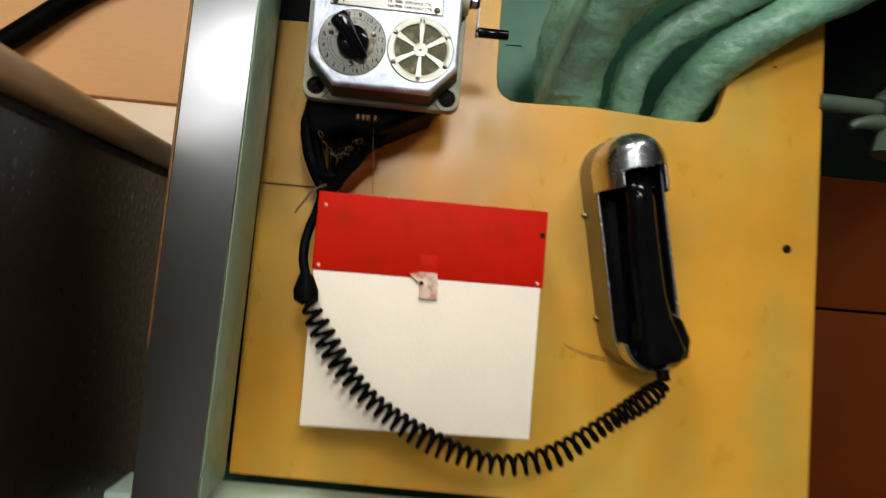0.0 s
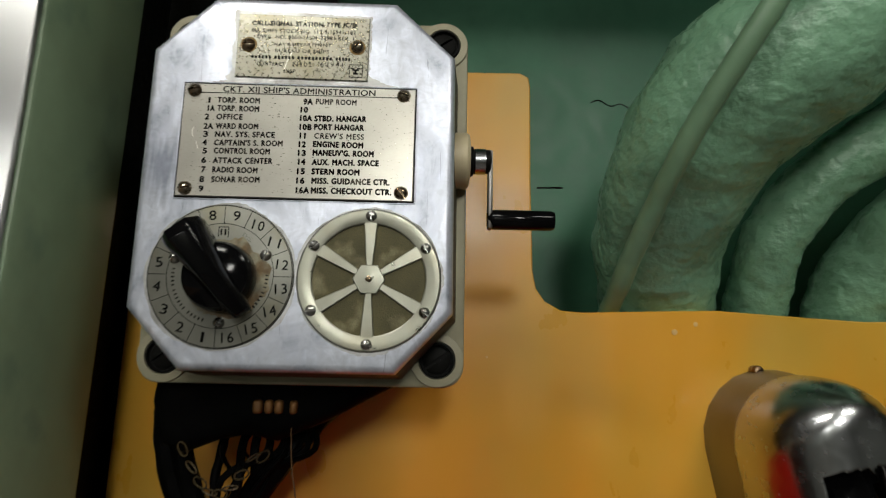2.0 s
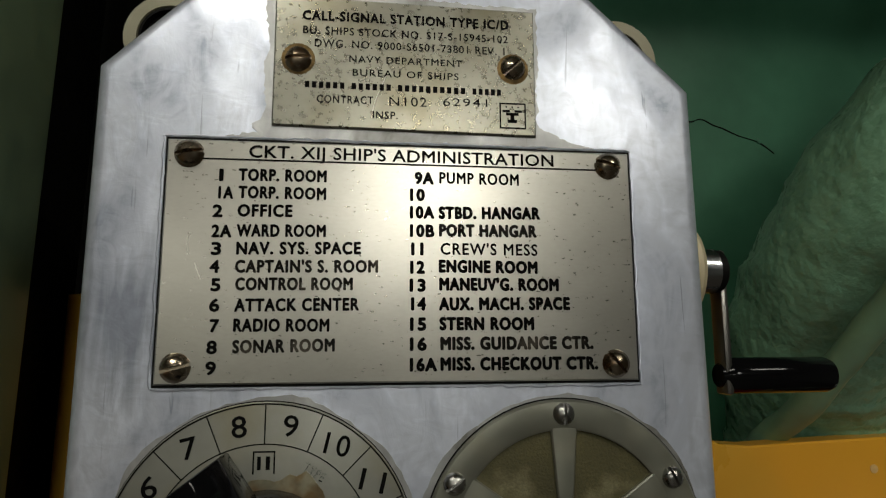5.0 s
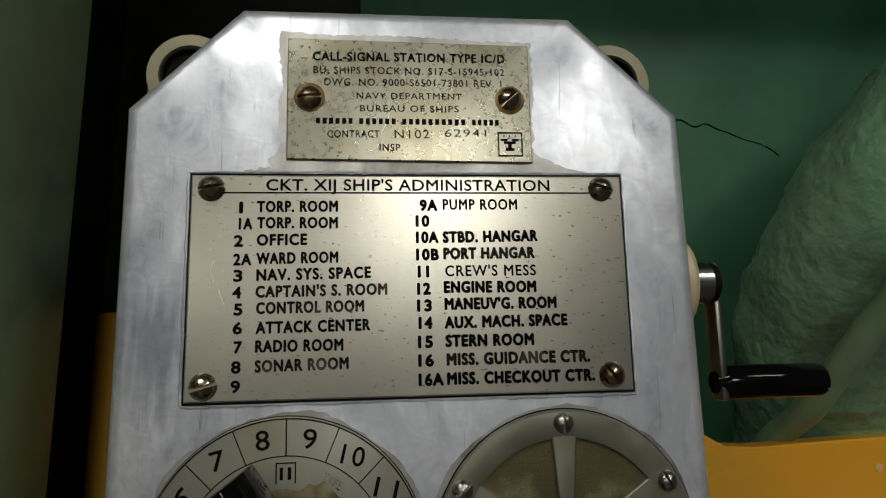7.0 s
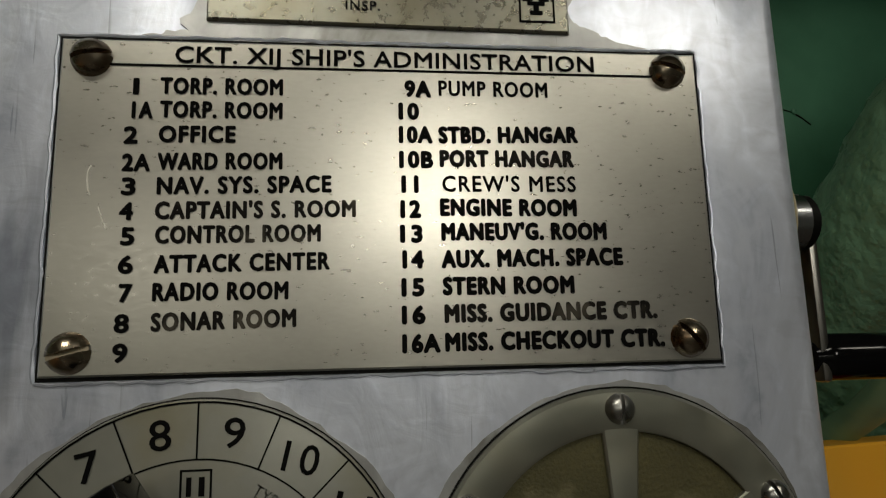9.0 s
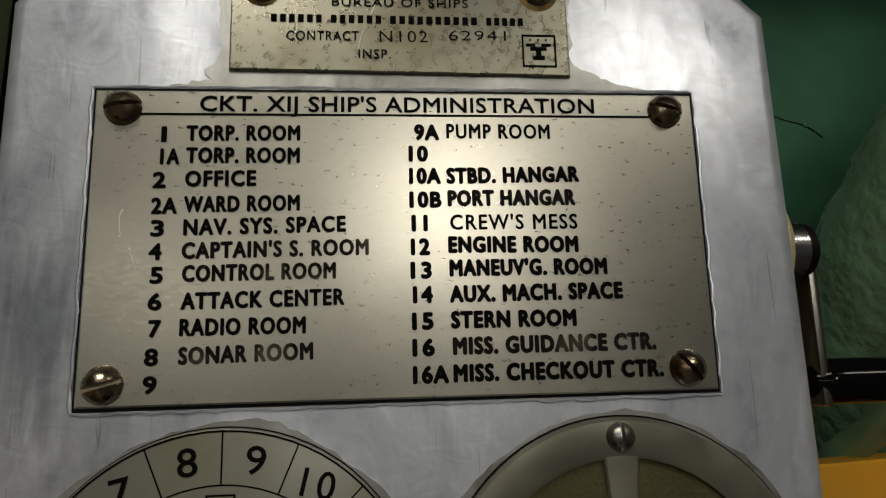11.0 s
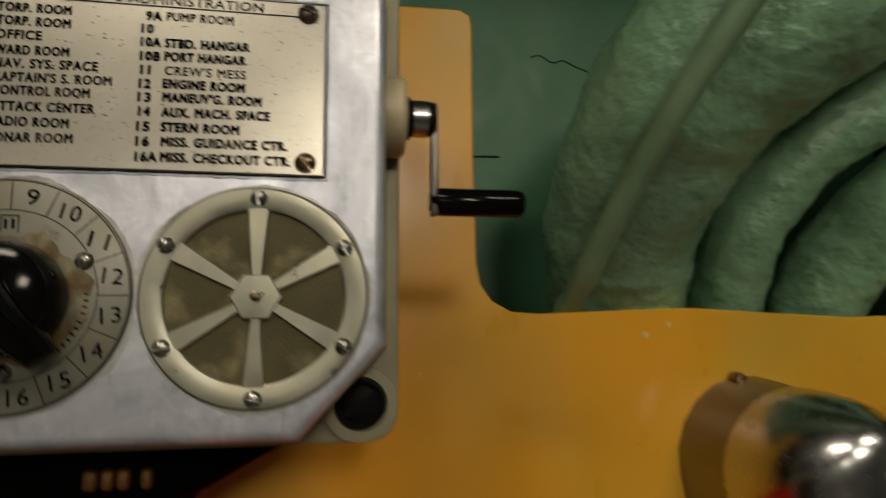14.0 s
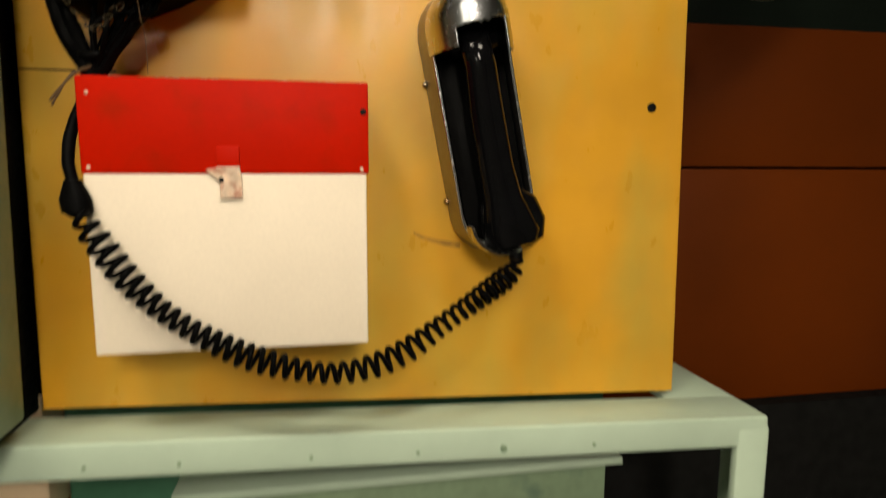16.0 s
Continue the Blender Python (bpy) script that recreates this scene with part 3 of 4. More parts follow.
# worn primer margin round the upper plate
ragged = [(-0.0665, 1.588), (-0.0675, 1.590), (-0.0652, 1.5915), (-0.0648, 1.596), (-0.0655, 1.603), (-0.0645, 1.610), (-0.0655, 1.617), (-0.0648, 1.6222),
                                 (-0.055, 1.6214), (-0.035, 1.6216), (-0.015, 1.6206), (-0.0035, 1.6207), (-0.0032, 1.612), (-0.0037, 1.602), (-0.0034, 1.5915), (0.004, 1.588), (0.010, 1.5868), (0.010, 1.5862), (-0.074, 1.5862), (-0.0725, 1.587)]
rim = []
for (ax, az), (bx, bz) in zip(ragged, ragged[1:] + ragged[:1]):
    n = max(1, int(math.hypot(bx - ax, bz - az) / 0.0009))
    for q in range(n):
        x, z = ax + (bx - ax) * q / n, az + (bz - az) * q / n
        rim.append((x + 0.0008 * noise.noise(Vector((x * 700, 1, z * 700))), z + 0.0006 * noise.noise(Vector((x * 700, 5, z * 700)))))
part("worn_patch", prism(rim, YF - 0.0003, YF + 0.001), M_SCUFFED, station, "bare grey metal where the paint is worn")


def plate(name, x0, x1, z0, z1, label, tilt=0.0, mat=None):
    return part(name, prism([(x0, z0), (x1, z0 + tilt), (x1, z1 + tilt), (x0, z1)], YF - 0.0011, YF + 0.001, 0.0003, 1), mat or M_PLATE, station, label)


YP = YF - 0.0012
directory = plate("directory_plate", -0.0845, 0.0174, 1.5342, 1.5856, "brushed metal directory plate with black lettering")
lettering("CKT. XIJ SHIP'S ADMINISTRATION", -0.0676, -0.0005, 1.5833, 0.0027, YP, directory, bold=0.03, spacing=1.05)
bars([(-0.0775, 0.0095)], 1.5814, 0.0003, YP, directory)
# number, its ends and height; words, their ends and the heights of both ends
LEFT = [("1", -0.0735, -0.0729, 1.5779, "TORP. ROOM", -0.0695, -0.0513, 1.5781, 1.5782), ("1A", -0.0735, -0.0707, 1.5741, "TORP. ROOM", -0.0694, -0.0513, 1.5743, 1.5743),
        ("2", -0.0745, -0.0727, 1.5701, "OFFICE", -0.0694, -0.0583, 1.5703, 1.5704), ("2A", -0.0745, -0.0707, 1.5658, "WARD ROOM", -0.0694, -0.0512, 1.5660, 1.5662),
        ("3", -0.0744, -0.0726, 1.5621, "NAV. SYS. SPACE", -0.0693, -0.0437, 1.5622, 1.5626), ("4", -0.0745, -0.0728, 1.5583, "CAPTAIN'S S. ROOM", -0.0694, -0.0400, 1.5584, 1.5587),
        ("5", -0.0741, -0.0724, 1.5545, "CONTROL ROOM", -0.0692, -0.0453, 1.5547, 1.5549), ("6", -0.0742, -0.0724, 1.5503, "ATTACK CENTER", -0.0692, -0.0439, 1.5503, 1.5506),
        ("7", -0.0739, -0.0723, 1.5461, "RADIO ROOM", -0.0692, -0.0500, 1.5462, 1.5462), ("8", -0.0743, -0.0725, 1.5417, "SONAR ROOM", -0.0692, -0.0488, 1.5418, 1.5421),
        ("9", -0.0743, -0.0725, 1.5375, "", 0, 0, 0, 0)]
RIGHT = [("9A", -0.0319, -0.0280, 1.5784, "PUMP ROOM", -0.0265, -0.0087, 1.5786, 1.5786), ("10", -0.0329, -0.0300, 1.5746, "", 0, 0, 0, 0),
         ("10A", -0.0329, -0.0279, 1.5707, "STBD. HANGAR", -0.0266, -0.0041, 1.5707, 1.5710), ("10B", -0.0329, -0.0279, 1.5666, "PORT HANGAR", -0.0265, -0.0050, 1.5668, 1.5669),
         ("11", -0.0326, -0.0303, 1.5626, "CREW'S MESS", -0.0263, -0.0048, 1.5627, 1.5627), ("12", -0.0328, -0.0300, 1.5586, "ENGINE ROOM", -0.0266, -0.0050, 1.5589, 1.5588),
         ("13", -0.0329, -0.0298, 1.5547, "MANEUV'G. ROOM", -0.0265, -0.0003, 1.5550, 1.5550), ("14", -0.0326, -0.0297, 1.5507, "AUX. MACH. SPACE", -0.0266, 0.0021, 1.5507, 1.5509),
         ("15", -0.0328, -0.0297, 1.5464, "STERN ROOM", -0.0265, -0.0061, 1.5465, 1.5465), ("16", -0.0328, -0.0296, 1.5422, "MISS. GUIDANCE CTR.", -0.0263, 0.0071, 1.5423, 1.5424),
         ("16A", -0.0328, -0.0274, 1.5379, "MISS. CHECKOUT CTR.", -0.0263, 0.0080, 1.5380, 1.5380)]
WORN_ROWS = ("CAPTAIN'S S. ROOM", "CONTROL ROOM", "SONAR ROOM", "PORT HANGAR", "MISS. GUIDANCE CTR.")
for rows, heavy in ((LEFT, 0.062), (RIGHT, 0.088)):
    for number, n0, n1, nz, words, w0, w1, z0, z1 in rows:
        lettering(number, n0, n1, nz, 0.0025, YP, directory, bold=heavy)
        if words:
            bold = {"PUMP ROOM": 0.045, "CREW'S MESS": 0.036}.get(words, heavy)
            lettering(words, w0, w1, z0, 0.0025, YP, directory, M_WORN if words in WORN_ROWS else M_INK, bold=bold, z1=z1)
for (sx, sz), spin in zip(((-0.0800, 1.5824), (0.0123, 1.5824), (0.0123, 1.5378), (-0.0804, 1.5376)), (10, -20, -50, 15)):
    screw(sx, YF - 0.0011, sz, 0.0031, directory, spin)

name_plate = plate("name_plate", -0.0633, -0.0042, 1.5895, 1.6200, "small etched metal name plate", tilt=-0.0006, mat=M_NAME)
for words, x0, x1, z, z1, h, bold in (("CALL-SIGNAL STATION TYPE IC/D", -0.0572, -0.0103, 1.6154, 1.6157, 0.0022, 0.05), ("BU. SHIPS STOCK NO. S17-S-15945-102", -0.0571, -0.0105, 1.6119, 1.6121, 0.0018, 0.02),
                                      ("DWG. NO. 9000-S6501-73801 REV. 1", -0.0545, -0.0113, 1.6089, 1.6091, 0.0018, 0.02), ("NAVY DEPARTMENT", -0.0468, -0.0213, 1.6055, 1.6056, 0.0016, 0.02),
                                      ("BUREAU OF SHIPS", -0.0460, -0.0221, 1.6023, 1.6024, 0.0016, 0.02), ("CONTRACT", -0.0537, -0.0414, 1.5958, 1.5959, 0.0018, 0.02),
                                      ("N102", -0.0378, -0.0294, 1.5959, 1.5960, 0.0022, 0), ("62941", -0.0257, -0.0155, 1.5963, 1.5964, 0.0019, 0), ("INSP.", -0.0414, -0.0359, 1.5926, 1.5926, 0.0017, 0.02)):
    lettering(words, x0, x1, z, h, YP, name_plate, bold=bold, z1=z1)
marks = []
for start, end, count in ((-0.0564, -0.0472, 6), (-0.0462, -0.0369, 6), (-0.0359, -0.0200, 10), (-0.0189, -0.0118, 5)):
    pitch = (end - start) / count
    marks += [(start + pitch * k, start + pitch * (k + 0.62)) for k in range(count)]
bars(marks, 1.59905, 0.0014, YP, name_plate)
bars([(-0.0127, -0.0124), (-0.0069, -0.0066)], 1.5936, 0.0060, YP, name_plate)
bars([(-0.0127, -0.0066)], 1.5965, 0.0003, YP, name_plate)
bars([(-0.0127, -0.0066)], 1.5907, 0.0003, YP, name_plate)
bars([(-0.0113, -0.0110), (-0.0099, -0.0096), (-0.0085, -0.0082)], 1.5957, 0.0003, YP, name_plate)
bars([(-0.0120, -0.0103), (-0.0092, -0.0075)], 1.5947, 0.0005, YP, name_plate)
bars([(-0.0112, -0.0083)], 1.5940, 0.0006, YP, name_plate)
bars([(-0.0102, -0.0093)], 1.5932, 0.0012, YP, name_plate)
bars([(-0.0108, -0.0087)], 1.5923, 0.0007, YP, name_plate)
screw(-0.058, YF - 0.0011, 1.6047, 0.0030, name_plate, 5)
for sx in (-0.058, -0.0094):
    part("stain", lathe([(0.0037, 0.0), (0.0034, 0.00018), (0.001, 0.0002)], facing(sx, YF - 0.0011, 1.6049), 18), M_STAIN, name_plate, "brown stain")
screw(-0.0094, YF - 0.0011, 1.6051, 0.0030, name_plate, 40)

# ridges of silver paint left round the plates


def ridge(name, x0, x1, z0, z1, r):
    loop = []
    for (ax, az), (bx, bz) in zip(((x0, z0), (x1, z0), (x1, z1), (x0, z1)), ((x1, z0), (x1, z1), (x0, z1), (x0, z0))):
        n = int(math.hypot(bx - ax, bz - az) / 0.0012)
        for k in range(n):
            x, z = ax + (bx - ax) * k / n, az + (bz - az) * k / n
            w = 0.0004 * noise.noise(Vector((x * 500, 3, z * 500)))
            loop.append((x + w, YF - 0.0002, z + w, r * (0.8 + 0.9 * abs(noise.noise(Vector((x * 300, 9, z * 300)))))))
    loop.append(loop[0])
    part(name, tube(loop, None, 6, 0), M_FACE, station, "ridge of silver paint")


ridge("paint_ridge", -0.0854, 0.0183, 1.5333, 1.5865, 0.00032)
# Black underlay, a little larger than the plate: its shadow line painted in.
part("shadow_outline", prism([(-0.0850, 1.5336), (0.0179, 1.5337), (0.0179, 1.5861), (-0.0850, 1.5862)], YF - 0.0004, YF + 0.001), M_BLACK, station, "black shadow outline in the joint round the plate")


def scuff_ring(cx, cz, r, depth, seed, edge):
    """Bare scuffed metal with a ragged edge round a fitting, and the dark joint inside it."""
    rim = []
    for q in range(120):
        a = 2 * math.pi * q / 120
        d = Vector((math.cos(a), math.sin(a), seed))
        rr = r + 0.0010 + 0.0014 * max(-0.4, noise.noise(d * 2.6)) + 0.0007 * noise.noise(d * 14)
        rim.append((cx + rr * math.cos(a), cz + rr * math.sin(a)))
    part("scuffed_ring", prism(rim, YF - depth, YF + 0.0005), M_SCUFFED, station, "bare scuffed metal")
    part("joint", prism(circle(cx, cz, r + edge, 72), YF - depth - 0.0002, YF + 0.0005), M_BLACK, station, "dark joint")

scuff_ring(-0.0622, 1.5002, 0.0305, 0.0002, 2.0, 0.0002)
scuff_ring(0.0, 1.5, 0.0303, 0.0001, 5.0, 0.0003)
M_SCRATCH = material("bright_scratch", (0.85, 0.83, 0.76), 0.6, 0.0, vary=0.1, scale=200, bump=0)
part("scratch", tube([(-0.0790, YF - 0.0011, 1.5653), (-0.0794, YF - 0.0011, 1.5640), (-0.0793, YF - 0.0011, 1.5620), (-0.0790, YF - 0.0011, 1.5608)], 0.00016, 5, 4), M_SCRATCH, directory, "pale scratch")
part("scratch", tube([(-0.0386, YF - 0.0011, 1.6019), (-0.0396, YF - 0.0011, 1.5990), (-0.0408, YF - 0.0011, 1.5962), (-0.0414, YF - 0.0011, 1.5935)], 0.00013, 5, 4), M_SCRATCH, name_plate, "pale scratch")
part("scratch", tube([(-0.0777, YF - 0.0011, 1.5590), (-0.0770, YF - 0.0011, 1.5570), (-0.0764, YF - 0.0011, 1.5556)], 0.00012, 5, 4), M_SCRATCH, directory, "pale scratch")

# selector dial and knob
DX, DZ = -0.0622, 1.5002
dial = part("selector_dial", prism(circle(DX, DZ, 0.0305, 72), YF - 0.0012, YF + 0.001, 0.0004, 2), M_DIAL, station, "round etched dial with numbers 1 to 16")


def arc(r, w, a0, a1, parent, name="marking", n=72, mat=None):
    b = bmesh.new()
    prev = None
    for i in range(n + 1):
        a = radians(a0 + (a1 - a0) * i / n)
        cur = [b.verts.new((DX + q * math.sin(a), YP - 0.0001, DZ + q * math.cos(a))) for q in (r - w / 2, r + w / 2)]
        if prev:
            b.faces.new((prev[0], prev[1], cur[1], cur[0]))
        prev = cur
    return finish(name, b, mat or M_INK, parent, smooth=0)


arc(0.0301, 0.0003, 0, 360, dial)
arc(0.0222, 0.00025, 0, 360, dial)
for i in range(16):
    a = -11.25 + 22.5 * (i - 7)
    ca = radians(a)
    lettering(str(i + 1), DX + 0.0262 * math.sin(ca), DX + 0.0262 * math.sin(ca) + (0.0029 if i < 9 else 0.0050) * (0.4 if i == 0 else 1), DZ + 0.0262 * math.cos(ca), 0.0042, YP - 0.0001, dial, bold=0.012, spin=-14 * math.sin(2 * ca))
    s = radians(a + 11.25)
    b = bmesh.new()
    c, n = Vector((math.sin(s), 0, math.cos(s))), Vector((math.cos(s), 0, -math.sin(s))) * 0.00013
    o = Vector((DX, YP - 0.0001, DZ))
    b.faces.new([b.verts.new(q) for q in (o + c * 0.0222 - n, o + c * 0.0301 - n, o + c * 0.0301 + n, o + c * 0.0222 + n)])
    finish("marking", b, M_INK, dial, smooth=0)
bars([(DX - 0.0022, DX - 0.0019), (DX + 0.0019, DX + 0.0022)], DZ + 0.0185, 0.0042, YP, dial)
bars([(DX - 0.0022, DX + 0.0022)], DZ + 0.0207, 0.0003, YP, dial)
bars([(DX - 0.0013, DX - 0.0006), (DX + 0.0004, DX + 0.0012)], DZ + 0.0185, 0.0026, YP, dial)
for a0, count in ((196, 5), (224, 6), (256, 5), (88, 4), (110, 6)):
    for k in range(count):
        arc(0.0196, 0.0013, a0 + 5.0 * k, a0 + 5.0 * k + 1.8, dial, n=2, mat=M_WORN)
lettering("TYPE", DX + 0.0100, DX + 0.0146, DZ + 0.0165, 0.0019, YP, dial, bold=0, spin=-32)
screw(DX + 0.0185, YF - 0.0011, DZ + 0.0090, 0.0025, dial, 70, M_SCREW_GREY)
screw(DX - 0.0195, YF - 0.0011, DZ + 0.0070, 0.0025, dial, 20, M_SCREW_GREY)
screw(DX + 0.0010, YF - 0.0011, DZ - 0.0198, 0.0025, dial, 50, M_SCREW_GREY)
rim = []
for q in range(72):
    a = 2 * math.pi * q / 72
    r = 0.0168 + 0.0040 * noise.noise(Vector((math.cos(a) * 2.2, math.sin(a) * 2.2, 3.0))) + 0.0014 * noise.noise(Vector((math.cos(a) * 9, math.sin(a) * 9, 7.0)))
    rim.append((DX + 0.0036 + r * math.cos(a), DZ - 0.0012 + r * math.sin(a)))
part("stain", prism(rim, YF - 0.00126, YF - 0.0008), M_RUST, dial, "rust-brown stain round the knob")
knob = part("selector_knob", lathe([(0.0142, 0.0), (0.0148, 0.002), (0.0142, 0.008), (0.0132, 0.0105), (0.0092, 0.0125), (0.001, 0.0130)], facing(DX + 0.001, YF - 0.001, DZ - 0.001), 36), M_BAKELITE, station, "black bakelite pointer knob")
bm = bmesh.new()
# pointer bar: a tapered grip across the knob, pointing between 6 and 7
stations = [(-0.0192, 0.0036, 0.010), (-0.010, 0.0052, 0.017), (0.0, 0.0060, 0.020), (0.010, 0.0072, 0.0215), (0.018, 0.0086, 0.0225), (0.0226, 0.0088, 0.0212)]
rings = []
mk = facing(DX + 0.001, YF - 0.001, DZ - 0.001, 37)
for u, hw, hh in stations:
    lo = 0.004 if u < 0.012 else 0.008
    rings.append([bm.verts.new(mk @ Vector((sx * hw, u, hz))) for sx, hz in ((-1, lo), (-0.98, hh * 0.72), (-0.55, hh), (0.55, hh), (0.98, hh * 0.72), (1, lo))])
for p, q in zip(rings, rings[1:]):
    for i in range(6):
        bm.faces.new((p[i], p[(i + 1) % 6], q[(i + 1) % 6], q[i]))
bm.faces.new(rings[0][::-1])
bm.faces.new(rings[-1])
bmesh.ops.bevel(bm, geom=bm.edges[:], offset=0.0006, segments=2, profile=0.5, affect="EDGES")
part("pointer", bm, M_BAKELITE, knob)

# speaker grille
speaker = part("speaker_grille", lathe([(0.0303, -0.001), (0.0303, 0.0008), (0.0298, 0.0014), (0.0246, 0.0016), (0.0240, 0.0013), (0.0238, -0.0008)], facing(0, YF, 1.5, 0), 72), M_SPIDER, station, "round grille ring with six spokes")
part("gauze", prism(circle(0, 1.5, 0.0245, 48), YF - 0.0004, YF + 0.0005), M_GAUZE, speaker, "stained fine brass gauze")
for i in range(6):
    a = radians(60 * i)
    c, n = Vector((math.sin(a), 0, math.cos(a))), Vector((math.cos(a), 0, -math.sin(a)))
    o = Vector((0, 0, 1.5))
    pts = [o + c * 0.004 - n * 0.0012, o + c * 0.0255 - n * 0.0030, o + c * 0.0255 + n * 0.0030, o + c * 0.004 + n * 0.0012]
    part("spoke", prism([(p.x, p.z) for p in pts], YF - 0.0015, YF, 0.0003, 1), M_SPIDER, speaker)
    screw(0.0273 * math.sin(a), YF - 0.0014, 1.5 + 0.0273 * math.cos(a), 0.0024, speaker, 25 * i + 90, M_SCREW_GREY)
part("hub", lathe([(0.0070, 0), (0.0070, 0.0014), (0.0066, 0.0018), (0.0017, 0.0020), (0.0014, 0.0014)], facing(0, YF, 1.5), 6), M_SPIDER, speaker)
part("hub_pin", lathe([(0.0014, 0), (0.0013, 0.0022), (0.0005, 0.0025)], facing(0, YF, 1.5), 14), M_SCREW, speaker)

# crank on the right flank
side = Matrix.Translation((0.0365, -0.1000, 1.5615)) @ pose(0, 0, 0, 0, 90, 0)
crank = part("crank", lathe([(0.0135, -0.002), (0.0135, 0.0052), (0.0125, 0.0066), (0.0080, 0.0072)], side, 32), M_COLLAR, station, "hand crank with a cast collar")
part("hub", lathe([(0.0072, 0.003), (0.0072, 0.0085), (0.0058, 0.009), (0.0058, 0.0165), (0.005, 0.0172)], side, 24), M_BLACK, crank, "blackened hub")
part("hub_ring", lathe([(0.0050, 0.009), (0.0062, 0.0095), (0.0062, 0.0145), (0.005, 0.015)], side, 24), M_CHROME, crank, "bright steel ring")
part("arm", box(0.0524, 0.0546, -0.1020, -0.0960, 1.5285, 1.5672, 0.0009), M_NICKEL, crank, "flat steel arm")
part("handle", lathe([(0.0030, -0.002), (0.0042, 0.0), (0.0048, 0.0012), (0.0048, 0.0285), (0.0042, 0.0302), (0.001, 0.0306)], Matrix.Translation((0.0540, -0.0985, 1.5335)) @ pose(0, 0, 0, 0, 90, 0), 24), M_BAKELITE, crank, "black turned handle")

# ---- wiring, chain and twine under the station ----
wiring = thing("wire_harness", "black taped wire harness hanging under the call station", "wiring")
part("taped_block", prism([(-0.104, 1.474), (0.024, 1.474), (0.018, 1.458), (-0.002, 1.448), (-0.020, 1.438), (-0.034, 1.432), (-0.046, 1.427), (-0.060, 1.430), (-0.076, 1.427), (-0.090, 1.421), (-0.101, 1.425), (-0.107, 1.445)], -0.078, -0.004, 0.007, 3), M_RUBBER, wiring, "black taped terminal block")
for pts, r in (([(-0.103, -0.05, 1.462), (-0.106, -0.055, 1.435), (-0.100, -0.055, 1.405), (-0.088, -0.05, 1.380), (-0.084, -0.05, 1.369)], 0.0068),
               ([(-0.094, -0.055, 1.44), (-0.095, -0.06, 1.42), (-0.088, -0.055, 1.395), (-0.082, -0.05, 1.372)], 0.0050),
               ([(-0.035, -0.05, 1.440), (-0.045, -0.055, 1.418), (-0.060, -0.055, 1.398), (-0.075, -0.05, 1.378), (-0.083, -0.045, 1.368)], 0.0062),
               ([(-0.020, -0.045, 1.445), (-0.038, -0.05, 1.425), (-0.055, -0.05, 1.405), (-0.070, -0.05, 1.385)], 0.0045),
               ([(-0.078, -0.05, 1.425), (-0.080, -0.055, 1.405), (-0.079, -0.055, 1.385), (-0.081, -0.05, 1.370)], 0.0022),
               ([(-0.060, -0.05, 1.395), (-0.072, -0.058, 1.388), (-0.086, -0.058, 1.386), (-0.094, -0.05, 1.392)], 0.0035)):
    part("wire", tube(pts, r, 10, 8, 0.0008, 90), M_RUBBER, wiring)
for k in range(14):
    x0 = random.uniform(-0.10, -0.035)
    mid = (x0 * 0.6 - 0.034 + random.uniform(-0.012, 0.012), random.uniform(-0.075, -0.04), random.uniform(1.395, 1.415))
    part("wire", tube([(x0, random.uniform(-0.07, -0.03), 1.436), (x0 + random.uniform(-0.01, 0.01), -0.06, 1.422), mid, (-0.083 + random.uniform(-0.008, 0.008), -0.052, random.uniform(1.369, 1.382))], random.uniform(0.0008, 0.0022), 6, 6), M_RUBBER, wiring)
for tx, tw in ((-0.0570, 0.0046), (-0.0515, 0.0040), (-0.0468, 0.0042), (-0.0395, 0.0036)):
    part("terminal", box(tx, tx + tw, -0.0815, -0.076, 1.4405, 1.4470, 0.0016, 3), M_BRASS, wiring, "tarnished brass terminal")
chain = thing("chain", "short dull brass chain hung in the wiring", "chain")
for i in range(9):
    t = i / 8
    cx, cz = -0.089 + 0.038 * t, 1.4235 - 0.022 * math.sin(math.pi * min(1, t * 1.15) * 0.9) + 0.004 * t
    ang = radians(-60 + 105 * t)
    loop = []
    for k in range(13):
        a = 2 * math.pi * k / 12
        lx, lz = 0.0036 * math.cos(a), 0.0019 * math.sin(a)
        flip = 0.35 if i % 2 else 1.0
        loop.append((cx + lx * math.cos(ang) - lz * flip * math.sin(ang), -0.0775 + (0.0016 * math.sin(a) if i % 2 else 0), cz + lx * math.sin(ang) + lz * flip * math.cos(ang)))
    part("link", tube(loop, 0.00042, 6, 0), M_CHAIN, chain)
twine = thing("twine", "frayed brown twine end tied in the wiring", "twine")
part("strand", tube([(-0.082, -0.055, 1.378), (-0.089, -0.07, 1.371), (-0.098, -0.078, 1.358), (-0.1055, -0.08, 1.3475)], 0.0011, 6, 6, 0.0003, 200), M_TWINE, twine)
part("strand", tube([(-0.084, -0.055, 1.376), (-0.094, -0.066, 1.3695), (-0.104, -0.07, 1.352), (-0.108, -0.07, 1.345)], 0.0009, 6, 6, 0.0003, 200), M_TWINE, twine)
part("strand", tube([(-0.0385, -0.078, 1.434), (-0.0375, -0.076, 1.415), (-0.0350, -0.074, 1.398), (-0.0345, -0.074, 1.371)], 0.00035, 5, 6), M_TWINE, twine, "loose thread")

